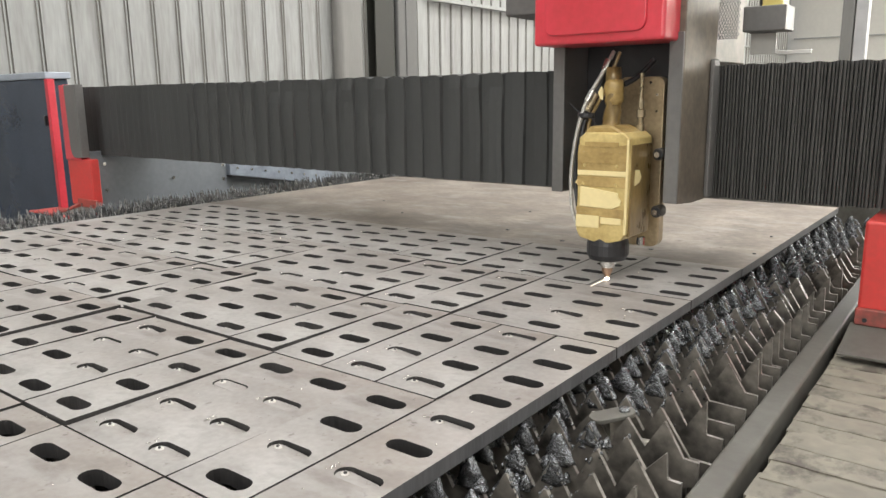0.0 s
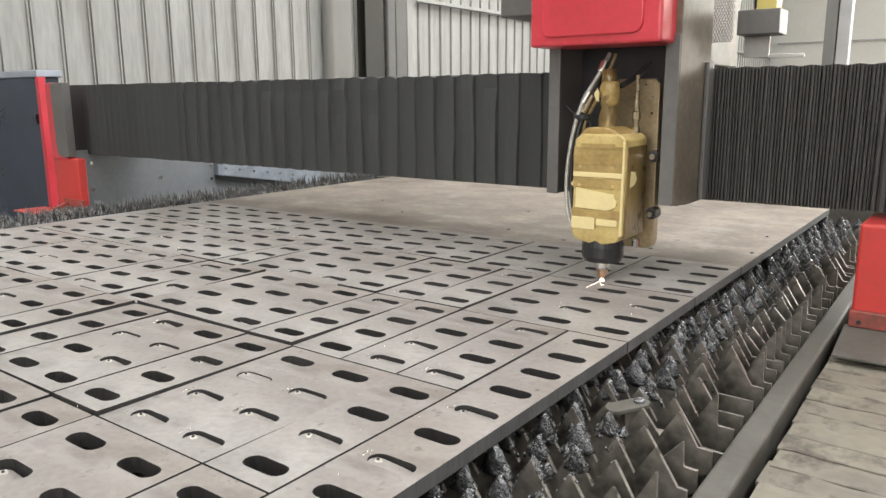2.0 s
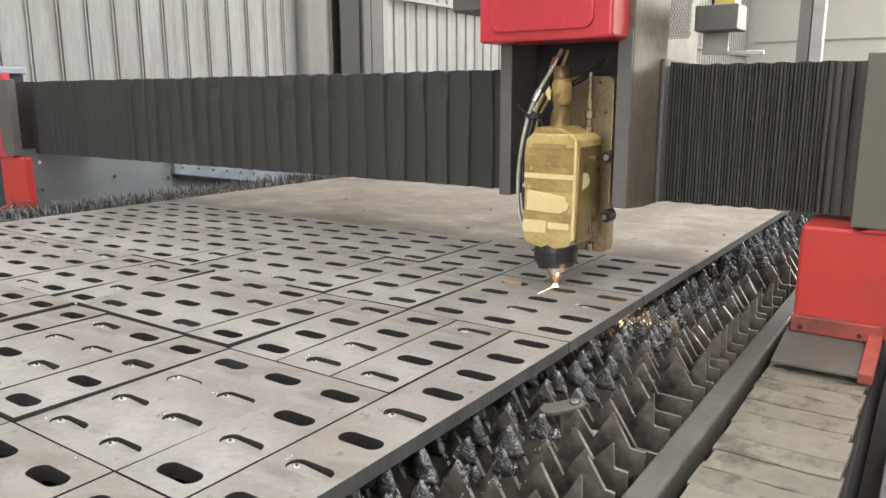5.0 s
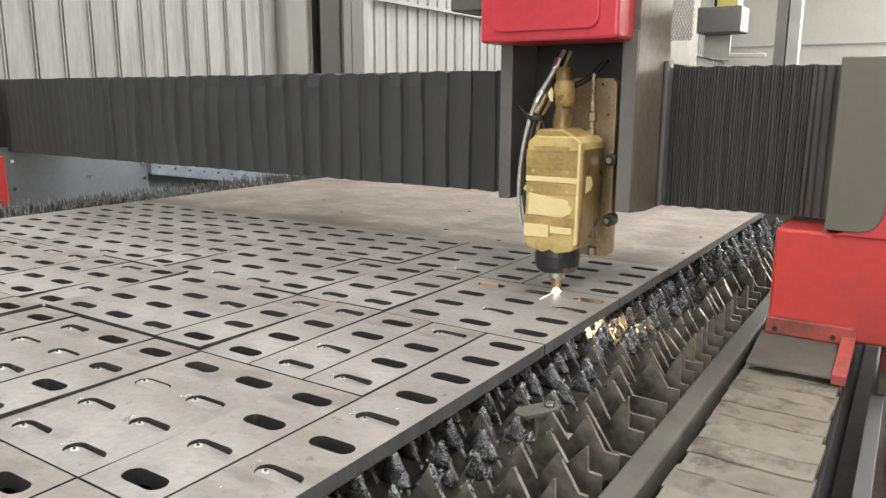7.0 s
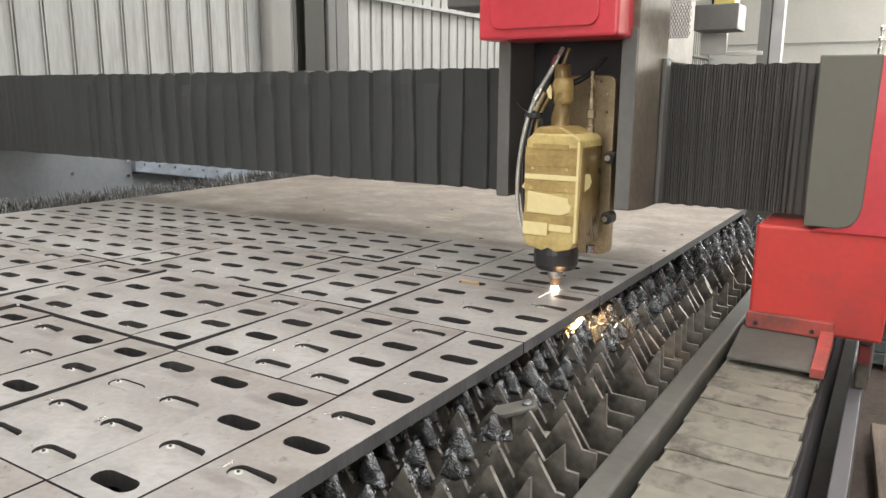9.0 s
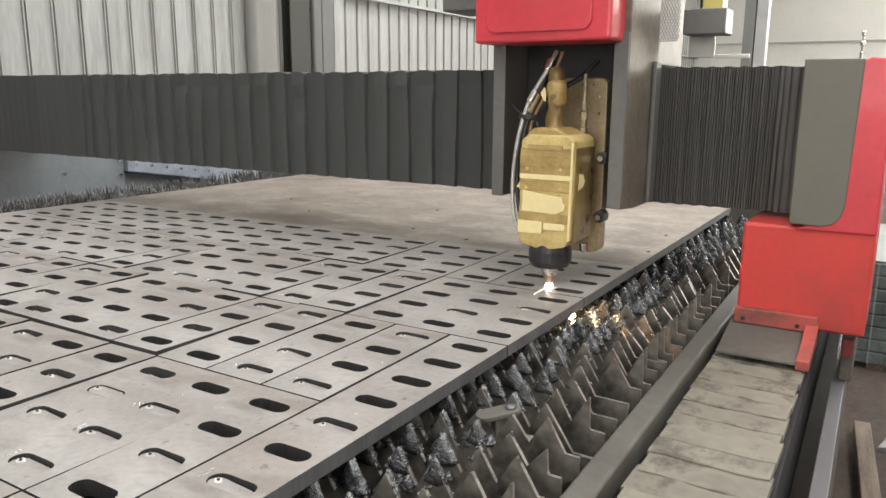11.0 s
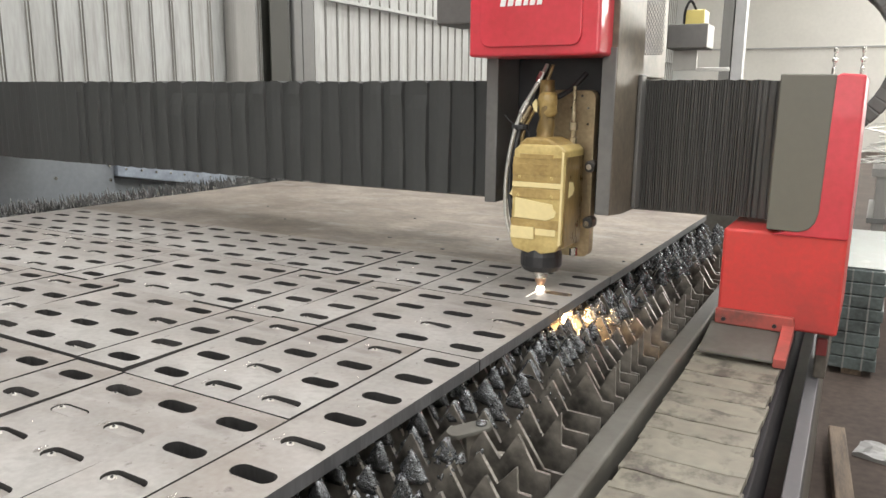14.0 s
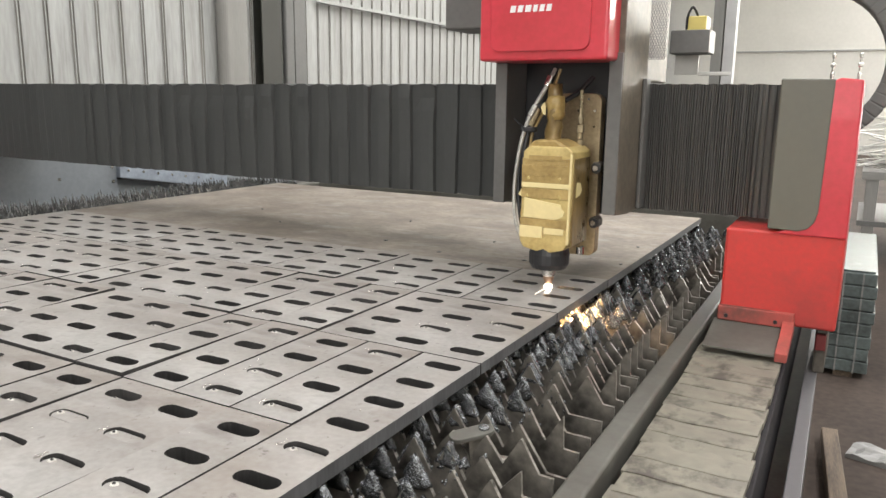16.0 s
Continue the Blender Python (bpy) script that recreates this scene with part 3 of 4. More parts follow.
def strip(c0, c1, r0, r1, i0, i1, j0, j1, name, m, closing=0):
    """Columns c0..c1 and rows r0..r1 of slots within grid lines i0..i1 and j0..j1, as one plate, at the pose m about its centre."""
    bm = bmesh.new()
    kerf = 0.0013
    X0, X1, Y0, Y1 = -i1 * Q + kerf, -i0 * Q - kerf, j0 * P + kerf, j1 * P - kerf
    mx, my = (X0 + X1) / 2, (Y0 + Y1) / 2
    cols, rows = list(range(c0, c1 + 1)), list(range(r0, r1 + 1))
    for i in cols:
        for j in rows:
            x1 = X1 if i == c0 else -(i - 0.5) * Q
            x0 = X0 if i == c1 else -(i + 0.5) * Q
            y0 = Y0 if j == r0 else (j - 0.5) * P
            y1 = Y1 if j == r1 else (j + 0.5) * P
            walls = ("e" if i == c0 else "") + ("w" if i == c1 else "") + ("s" if j == r0 else "") + ("n" if j == r1 else "")
            cell(bm, x0 - mx, x1 - mx, y0 - my, y1 - my, -i * Q - mx, j * P - my, walls, i0 == EDGE)
    bmesh.ops.remove_doubles(bm, verts=bm.verts[:], dist=0.00005)
    if closing:
        for v in bm.verts:
            if v.co.x > X1 - mx - 0.0001:
                v.co.x += 2 * kerf * 0.97 * min(1.0, max(0.0, (v.co.y - (Y0 - my)) / (closing * P)))
    return part(name, bm, [STEEL, CUT, KERF], sheet, "", pose(mx, my, TOP) @ m)


BANDS = [(-10.45, -6.45, [0.57, 1.6, 3.6, 5.6, 7.7, 10.6]), (-6.45, -2.45, [0.55, 1.55, 3.58, 4.56, 6.6, 8.6, 10.6, 13.6]),
         (-2.45, 1.54, [0.55, 1.55, 3.53, 4.57, 6.62, 7.63, 8.55, 10.57, 11.7, 13.6]), (1.54, 5.5, [0.56, 1.56, 2.58, 3.57, 4.57, 7.62, 8.52, 9.57, 10.6, 12.65, 14.6]),
         (5.5, 9.58, [2.59, 3.65, 4.56, 5.58, 8.6, 9.5, 10.66, 13.6]), (9.58, 13.58, [1.59, 2.61, 4.62, 6.6, 8.6, 11.6])]
# how far the corners of a strip stand up: south-west, south-east, north-west, in millimetres
RAISED = {(1, 4): (4, 3, 3), (2, 3): (3.5, 4.2, 0), (2, 4): (3, 3.8, 0.3), (2, 5): (1, 3, 0.3), (2, 6): (3.5, 4, 4.5), (2, 7): (1.5, 3.5, 3), (2, 8): (1, 1.5, 2.5),
          (3, 4): (3.6, 4.4, 0), (3, 5): (5, 3.8, 1.6), (3, 6): (0, 0.5, 5), (3, 7): (4, 4, 0), (3, 3): (0, 0, 2), (3, 8): (1, 1.5, 1), (3, 9): (2, 2, 1),
          (4, 1): (2.5, 3, 0), (4, 2): (0.5, 0.5, 2.5), (4, 3): (3, 3, 0), (4, 4): (0, 0, 2), (4, 5): (2, 2, 1), (4, 6): (2.5, 2.5, 0.5), (5, 3): (2, 2, 0.5), (5, 4): (1.5, 1.5, 0)}
strip(0, 0, -10, 5, EDGE, 0.55, -10.45, 5.5, "strip", pose(0, 0, 0))
for b, (j0, j1, lines) in enumerate(BANDS):
    edges = [EDGE, *lines, FAR]
    for k, (i0, i1) in enumerate(zip(edges, edges[1:])):
        if k == 0 and b < 4:
            continue
        cols = [i for i in range(0, 18) if i0 < i < i1]
        rows = [j for j in range(-10, 14) if j0 < j < j1]
        sw, se, nw = (0, 0, 0) if (b, k) == (2, 2) else RAISED.get((b, k), (rnd.uniform(0, 0.5), rnd.uniform(0, 0.5), rnd.uniform(0, 0.5)) if b < 5 and k else (0, 0, 0))
        rx = math.degrees((nw - sw) / 1000 / ((j1 - j0) * P))
        ry = math.degrees((sw - se) / 1000 / ((i1 - i0) * Q))
        strip(cols[0], cols[-1], rows[0], rows[-1], i0, i1, j0, j1, "strip", pose(0, 0, (se + nw) / 2000, rx, ry, 0), 1.9 if (b, k) == (2, 2) else 0)
XR, XL = -EDGE * Q, -1.53
bm = bmesh.new()
add_box(bm, XL, XR, 13.55 * P + 0.0002, 1.757, -THICK, 0)
bm.normal_update()
for f in bm.faces:
    if abs(f.normal.z) < 0.5:
        f.material_index = 1
part("uncut_plate", bm, [STEEL_RAW, CUT], sheet, "brown-grey uncut mill-scale plate", pose(0, 0, TOP))
part("left_margin", box(XL, -FAR * Q - 0.0006, -10.45 * P, 13.55 * P, -THICK, 0), STEEL, sheet, "", pose(0, 0, TOP))

# slugs left tilted in some of the slots
kept = {(0, 1), (0, -1), (1, -1), (2, 0), (1, 2), (2, -1), (3, -1), (2, -2), (3, -2), (3, 0), (1, 5), (2, 3), (4, 3), (5, 4), (6, 1), (4, 5), (3, 6), (1, 7), (5, 7), (6, 6), (8, 3), (7, 2), (9, 5), (3, 9), (5, 9), (0, 8), (2, 2), (5, 2), (4, 0), (5, -1)} - {(3, 0)}
kept |= {(i, j) for i in range(3, 15) for j in range(4, 13) if rnd.random() < 0.3} - {(10, 2), (12, 5), (13, 3), (6, 0), (5, 0)}
bm = prism(round_rect(-0.0228, 0.0228, -0.0088, 0.0088, 0.0086), "z", -0.013, 0, 0.0007)
for segs, r0, r1, z0, z1, mi in ((8, 0.0046, 0.0026, -0.0002, 0.0013, 1), (8, 0.0021, 0.0012, 0.001, 0.0016, 2)):
    old = set(bm.faces)
    add_cyl(bm, (-0.0150, 0.0006, z0), (-0.0146, 0.0, z1), r0, r1, segs)
    for f in bm.faces:
        if f not in old:
            f.material_index = mi
slug_mesh = mesh_of("slug", bm, [STEEL, BURR, KERF])
for i, j in sorted(kept):
    sl = new("slug", slug_mesh)
    sl.matrix_basis = pose(-i * Q - 0.0006, j * P - 0.0008, TOP - rnd.uniform(0.0020, 0.0045), rnd.uniform(-8, -2), rnd.uniform(0, 6), rnd.uniform(-1, 1))
    tagged(sl, "grey steel slug tilted in its slot", "metal slug", "slugs in the slots")

for i in range(2, 13):
    for j in range(-9, 13):
        if (i, j) not in kept and (i, j) not in ((6, 0), (5, 0), (3, 0), (10, 2), (10, 0), (12, 5), (13, 3)) and rnd.random() < (0.6 if j < 0 else 0.25):
            sl = new("slug", slug_mesh)
            sl.matrix_basis = pose(-i * Q - 0.001, j * P - 0.0012, TOP - rnd.uniform(0.008, 0.013), rnd.uniform(-14, 2), rnd.uniform(-4, 10), rnd.uniform(-1, 1))
            tagged(sl, "grey steel slug sunk askew in its slot", "metal slug", "slugs in the slots")
for i, j in ((6, 0), (5, 0), (3, 0), (10, 2), (10, 0), (12, 5), (13, 3)):
    sl = new("slug", slug_mesh)
    sl.matrix_basis = pose(-i * Q + 0.0004, j * P - 0.0003, TOP - 0.0004, rnd.uniform(-1, 0), rnd.uniform(-0.6, 0.6), 0)
    tagged(sl, "grey steel slug lying flush in its slot", "metal slug", "slugs in the slots")

# beads of spatter round the pierced slots
items = []
for k in range(640):
    i, j = rnd.choice(sorted(kept))
    if rnd.random() < 0.65:
        c = (-i * Q - 0.029 + rnd.gauss(0, 0.0016), j * P + rnd.gauss(0, 0.004), TOP + 0.0004)
    else:
        c = (rnd.uniform(-1.3, 0.03), (rnd.randrange(-4, 12) + 0.5) * P + rnd.gauss(0, 0.006), TOP + 0.0004)
    r = rnd.uniform(0.0004, 0.0011)
    items.append((c, (r, r, r * 0.8)))
tagged(beads("spatter", items, CHROME, 0.5), "bright beads of weld spatter on the sheet", "spatter", "", "stuff")

for k in range(9):
    bm = prism([(-0.004, -0.002), (0.003, -0.0025), (0.005, 0.001), (-0.001, 0.003)], "z", 0.0, 0.002, 0.0004)
    x, y = ((-0.52, 0.98), (0.0, 1.22), (-0.30, 1.10), (-0.9, 1.05), (-0.16, 0.95), (0.02, 1.02), (-0.62, 1.25), (-1.1, 1.2), (-0.35, 0.93))[k]
    tagged(part("metal_chip", bm, CUT, None, "", pose(x, y, TOP, 0, 0, 47 * k)), "small dark chip of steel on the sheet", "metal chip", "chips on the sheet")

# ---- clamp lever beside the sheet ----
lever = thing("clamp_lever", "grey flat steel clamp lever with a bolt", "clamp", m=pose(0.093, 0.223, 0.8745, 3, -6, 48))
part("arm", prism(round_rect(-0.025, 0.025, -0.011, 0.011, 0.0105), "z", -0.0025, 0.0025, 0.001), FRAME, lever)
part("bolt", lathe([(0.006, 0.002), (0.006, 0.005), (0.004, 0.0065)], 10, (0.014, 0)), SLAG, lever)
part("clamp_stem", box(-0.006, 0.008, -0.006, 0.006, -0.11, -0.0045), SLAT, lever)

tagged(part("steel_rod", cyl((0.1085, 0.228, 0.846), (0.1481, 0.2522, 0.838), 0.0075, seg=16), SLAT), "short grey steel rod lying between the slats", "rod")

# ---- the gantry; its origin lies under the nozzle's line ----
gantry = thing("gantry", "black bellows-covered gantry on red end carriages", "gantry", m=pose(0, 0.675, 0))
BY = 0.185
part("beam", box(-2.19, 0.395, BY + 0.03, BY + 0.2, 1.04, 1.235, 0.004), CHANNEL, gantry)


def end_column(side):
    """The red end carriage; side 1: by the near guide, -1: mirrored."""
    s = "near" if side == 1 else "far"
    x = (lambda v: v) if side == 1 else (lambda v: -1.743 - v)
    lo = lambda a, b: (min(x(a), x(b)), max(x(a), x(b)))
    deep, pdeep = (0.36, 0.3) if side == 1 else (0.135, 0.125)
    col = part("end_carriage", box(*lo(0.235 if side == 1 else 0.262, 0.413), 0.105, deep, 0.862, 1.018, 0.005, 3), RED_WORN, gantry, "red painted end carriage with scuffs")
    outline = [(x(u), z) for u, z in ((0.305, 1.014), (0.338, 1.028), (0.350, 1.040), (0.358, 1.060), (0.3635, 1.235), (0.3700, 1.254), (0.380, 1.261), (0.4125, 1.258), (0.4135, 1.014))]
    part("side_shell", prism(outline, "y", 0.1005, deep, 0.003), RED, col, "glossy red side shell")
    panel = [(x(u), z) for u, z in ((0.2985, 1.0225), (0.343, 1.0215), (0.357, 1.026), (0.366, 1.037), (0.3700, 1.054), (0.3745, 1.259), (0.2985, 1.260))]
    # the far panel swaps its olive paint for CHANNEL grey to stand in for shade
    part("end_panel", prism(panel, "y", 0.098, pdeep, 0.002), GREYGREEN if side == 1 else CHANNEL, col, "olive-grey painted end panel")
    part("flange", box(*lo(0.234, 0.352), 0.094, 0.1045, 0.8605, 0.886, 0.002), RED_DUSTY, col)
    part("foot_plate", prism([(0.0, 0.8375), (0.104, 0.8575), (0.104, 0.8615), (0.0, 0.8415)], "x", *lo(0.2285, 0.336), 0.0008), FRAME, col, "grey dusty foot plate")
    part("plate_lip", prism([(-0.001, 0.832), (0.104, 0.853), (0.104, 0.878), (0.090, 0.870), (0.06, 0.859), (-0.001, 0.8455)], "x", *lo(0.336, 0.3535), 0.001), RED_DUSTY, col)
    for u in (0.248, 0.325):
        part("screw", cyl((x(u), 0.092, 0.869), (x(u), 0.0945, 0.869), 0.0035, seg=10), BLACK, col)
    part("slider", box(*lo(0.384, 0.402), 0.15, 0.3, 0.776, 0.861, 0.003), DUSTY, col)
    part("scraper", box(*lo(0.385, 0.401), 0.140, 0.15, 0.818, 0.846, 0.002), DARKRED, col)
    if side == 1:
        for u in (0.366, 0.404):
            part("grease_fitting", lathe([(0.0034, 1.256), (0.0034, 1.270), (0.0022, 1.272), (0.0022, 1.279), (0.0042, 1.280), (0.0042, 1.284), (0.002, 1.286), (0.002, 1.293), (0.0032, 1.294), (0.0032, 1.299), (0.0015, 1.301)], 12, (u, 0.16)), CHROME, col, "chrome grease fitting")
    return col


near_column, far_column = end_column(1), end_column(-1)
part("base_plate", box(-2.25, -1.972, 0.0, 0.104, 0.840, 0.8445, 0.001), RED_WORN, gantry, "red base plate")
side = part("side_guard", box(-2.09, -2.08, 0.137, 0.69, 0.72, 1.04, 0.002), PANEL, gantry, "grey sheet-metal side guard with screws")
for yv, zv in ((0.19, 0.995), (0.45, 1.003), (0.19, 0.905), (0.45, 0.925), (0.67, 0.90), (0.67, 0.955)):
    part("screw", cyl((-2.0805, yv, zv), (-2.074, yv, zv), 0.006, seg=8), CHROME, side)
part("lower_guard", box(-2.10, -2.092, 0.69, 1.75, 0.70, 0.93, 0.002), PANEL, gantry, "grey lower guard plate")
tray = part("cable_tray", prism([(0.695, 0.913), (1.25, 0.820), (1.25, 0.892), (0.695, 0.967)], "x", -2.095, -2.065, 0.002), BLUESTEEL, gantry, "scuffed blue-grey cable tray")
for k in range(7):
    part("rivet", cyl((-2.0655, 0.73 + 0.07 * k, 0.938 - 0.0112 * k), (-2.060, 0.73 + 0.07 * k, 0.938 - 0.0112 * k), 0.005, seg=8), CHROME, tray)
part("tray_edge", prism([(0.695, 0.906), (1.25, 0.813), (1.25, 0.818), (0.695, 0.911)], "x", -2.10, -2.055), BLACK, tray)
for k in range(24):
    a = radians(-66 + 7.6 * k)
    link = part("chain_link", box(-0.0115, 0.0115, -0.035, 0.035, -0.016, 0.016, 0.004), STEELWORK, gantry, "dark grey drag chain link" if k == 0 else "", pose(0.305 + 0.151 * math.cos(a), 0.48, 1.302 + 0.151 * math.sin(a)) @ Matrix.Rotation(-a + math.pi / 2, 4, "Y"))
part("chain_bracket", box(0.33, 0.39, 0.3605, 0.50, 1.13, 1.17, 0.003), CHANNEL, gantry)

# ---- bellows: rigid folds that slide along the beam ----
B0, B1 = 1.0265, 1.253


def fold_mesh(w, depth, crease, seed, groove=0.005, notch=0.0):
    r = random.Random(seed)
    bm = bmesh.new()
    rows = 9
    ring = []
    for k in range(rows):
        u = k / (rows - 1)
        z = B0 + (B1 - B0) * u
        d = depth * (0.75 + 0.25 * math.sin(3 * u + seed)) + crease * noise.noise(Vector((seed * 7.1, u * 4, 0))) * (1.2 if u > 0.75 else 0.5)
        prof = [(-w * 0.52, groove), (-w * 0.40, 0.002), (-w * 0.05, -d * 0.75), (w * 0.28, -d), (w * 0.46, -d * 0.8), (w * 0.52, groove)]
        sw = min(0.0015, 0.03 * w) * math.sin(4 * u + seed * 2)
        ring.append([bm.verts.new((px + sw, py, z + (0.001 * math.sin(px * 60 + seed) if k in (0, rows - 1) else 0))) for px, py in prof])
        if k == rows - 1:
            for v in ring[-1]:
                v.co.z -= notch * r.random() * (abs(v.co.x) > w * 0.35)
    for a, b in zip(ring, ring[1:]):
        for j in range(len(a) - 1):
            bm.faces.new((a[j], a[j + 1], b[j + 1], b[j]))
        bm.faces.new((a[-1], a[0], b[0], b[-1]))
    # folded over the top of the beam
    t = ring[-1]
    cap = [bm.verts.new((v.co.x, 0.2, v.co.z + 0.001)) for v in t]
    for j in range(len(t) - 1):
        bm.faces.new((t[j], t[j + 1], cap[j + 1], cap[j]))
    bm.faces.new(ring[0][::-1])
    bmesh.ops.recalc_face_normals(bm, faces=bm.faces[:])
    return bm


HEAD_KEYS = [(0, -0.127), (1, -0.128), (2, -0.128), (3, -0.129), (3.5, -0.131), (4, -0.128), (5, -0.106), (6.5, -0.068), (7, -0.064), (7.5, -0.053), (8, -0.0425), (8.5, -0.0395),
             (9, -0.039), (11.5, -0.0385), (12, -0.0400), (12.5, -0.0360), (13, -0.0350), (14, -0.0370), (15, -0.0395), (15.5, -0.0370), (16, -0.0370)]
GANTRY_KEYS = [(0, 0.675), (0.5, 0.668), (1, 0.660), (1.5, 0.651), (2, 0.640), (2.5, 0.631), (3, 0.620), (3.5, 0.614), (4, 0.609), (5, 0.603), (6.5, 0.603), (7, 0.606), (7.5, 0.608), (8, 0.608),
               (8.5, 0.612), (9, 0.620), (10, 0.638), (11.5, 0.670), (12, 0.681), (12.5, 0.688), (13, 0.697), (13.5, 0.710), (14, 0.724), (14.5, 0.735), (15, 0.746), (15.5, 0.757), (16, 0.768)]
FOLDS = []
LEFT_END, RIGHT_END = -2.19, 0.315
# left: packed tight by the far carriage, spread out towards the head
n_left = 44
weights = [(0.6 if k < 18 else 0.8 if k < 20 else 1.0) * (1 + 0.06 * math.sin(k * 2.3)) for k in range(n_left)]
total = sum(weights)
run = 0.0
span_l = (-0.08 - 0.10) - LEFT_END
for k, w in enumerate(weights):
    wide = span_l * w / total
    ob = part("bellows_fold", fold_mesh(wide * 1.25, 0.0006, 0.0006, k, 0.0005) if k < 19 else fold_mesh(wide * (1.15 if k < 21 else 1.04), 0.0055 + 0.0015 * (k % 3 == 0), 0.005, k, 0.0035, 0.006 if k < 40 else 0.001), BELLOWS, gantry, "", None, False)
    FOLDS.append((ob, "left", (run + w / 2) / total))
    run += w
n_right = 58
weights = [0.6 + 0.12 * math.sin(k * 1.9) if k < 53 else 0.6 + 0.4 * (k - 52) for k in range(n_right)]
total = sum(weights)
run = 0.0
for k, w in enumerate(weights):
    wide = 0.37 * w / total
    ob = part("bellows_fold", fold_mesh(wide * (1.0 if k < 50 else 1.06), 0.0065 if k < 50 else 0.006, 0.0008, 100 + k, 0.011), BELLOWS_PALER, gantry)
    FOLDS.append((ob, "right", (run + w / 2) / total))
    run += w

# ---- the cutting head and its carriage; the origin lies under the nozzle ----
head = thing("laser_cutter", "laser cutting head wrapped in yellow tape under a red cover", "laser cutter", m=pose(-0.127, 0.675, 0))
part("side_plate", box(-0.126, -0.104, 0.03, 0.182, 1.038, 1.30, 0.002), CHANNEL, head)
part("side_plate", prism([(0.03, 1.032), (0.10, 1.026), (0.182, 1.026), (0.182, 1.52), (0.03, 1.52)], "x", 0.083, 0.104, 0.002), SMOKED, head)
part("flange", box(0.081, 0.1035, 0.025, 0.0298, 1.033, 1.30, 0.001), CHANNEL, head, "dark grey folded front flange")
part("edge_strip", box(0.1045, 0.112, 0.150, 0.178, 1.03, 1.262, 0.002), CHANNEL, head)
part("back_plate", box(-0.1035, 0.0825, 0.115, 0.182, 1.02, 1.52, 0.002), BLACK, head)
part("rear_box", box(-0.118, 0.082, 0.192, 0.42, 1.26, 1.56, 0.003), SMOKED, head)
coverp = part("top_cover", box(-0.129, 0.094, -0.032, 0.066, 1.286, 1.62, 0.005, 3), RED, head, "glossy red folded metal cover")
part("cover_panel", prism(round_rect(-0.107, 0.066, 1.3005, 1.56, 0.016), "y", -0.0365, -0.030, 0.002), RED, coverp)
MARKS = [(-0.071, 0.009), (-0.058, 0.009), (-0.045, 0.010), (-0.031, 0.007), (-0.020, 0.008), (-0.008, 0.008)]
for u, w in MARKS:
    part("logo_bar", prism([(u, 1.3625), (u + w, 1.3625), (u + w + 0.002, 1.3730), (u + 0.002, 1.3730)], "y", -0.0378, -0.0362), MARK, coverp, "white lettering bar")
part("slide_plate", prism(round_rect(-0.03, 0.053, 0.946, 1.235, 0.014), "y", 0.085, 0.108, 0.002), BRASS, head, "dusty brass-toned slide plate")
for u, z in ((0.012, 1.205), (0.012, 1.178), (0.012, 1.150), (0.042, 1.205), (0.042, 1.178), (0.030, 1.225)):
    part("screw", cyl((u, 0.082, z), (u, 0.086, z), 0.0022, seg=8), CHROME, head)

body = part("tape_body", prism([(-0.044, 0.986), (-0.038, 0.974), (-0.012, 0.968), (0.012, 0.968), (0.036, 0.974), (0.044, 0.986), (0.0465, 1.138), (0.036, 1.147), (-0.030, 1.147), (-0.0415, 1.138)], "y", -0.032, 0.058, 0.0025), TAPE, head, "yellow masking tape wrap")
for z0, z1, mt, u0, u1 in ((1.124, 1.132, TAPE_OLD, -0.030, 0.028), (1.098, 1.116, TAPE_OLD, -0.0425, 0.0445), (1.078, 1.086, TAPE_NEW, -0.0425, 0.0445), (1.060, 1.076, TAPE_OLD, -0.0425, 0.0445), (1.018, 1.0255, TAPE_OLD, -0.0435, 0.0445), (0.992, 1.012, TAPE_NEW, -0.0435, -0.002), (1.000, 1.0105, TAPE_NEW, 0.0, 0.036)):
    part("tape_strip", box(u0, u1, -0.0335 - rnd.uniform(0, 0.0006), -0.030, z0, z1, 0.0004), mt, body)
part("tape_patch", prism([(-0.037, 1.027), (0.020, 1.025), (0.028, 1.029), (0.034, 1.032), (0.036, 1.040), (0.031, 1.044), (0.029, 1.052), (0.010, 1.054), (-0.036, 1.060)], "y", -0.0348, -0.031, 0.0006), TAPE_NEW, body, "fresh pale tape patch")
part("tape_seam", prism([(0.0405, 0.985), (0.0445, 0.985), (0.0455, 1.135), (0.0425, 1.137)], "y", -0.0338, -0.030, 0.0004), TAPE_NEW, body)
part("tape_film", prism([(-0.0425, 1.086), (0.0445, 1.084), (0.0450, 1.128), (0.020, 1.126), (-0.010, 1.123), (-0.0420, 1.127)], "y", -0.0330, -0.031, 0.0004), TAPE_OLD, body, "brown stained tape")
part("tape_film", prism([(-0.0430, 1.012), (0.0445, 1.009), (0.0445, 1.026), (-0.0430, 1.0225)], "y", -0.0332, -0.031, 0.0004), TAPE_OLD, body)
for u, z in ((-0.030, 1.094), (0.026, 1.094), (-0.032, 1.064), (0.026, 1.064)):
    part("screw_bump", lathe([(0.0030, 0.0), (0.0026, 0.0012), (0.0010, 0.0018)], 10), TAPE, body, "", pose(u, -0.0335, z, 90, 0, 0))
part("loose_tape", crumpled(prism([(-0.058, 1.062), (-0.044, 1.056), (-0.043, 1.100), (-0.052, 1.090), (-0.049, 1.078)], "y", -0.012, -0.0105, 0.0003), 0.004, 80, 1), TAPE_NEW, body)
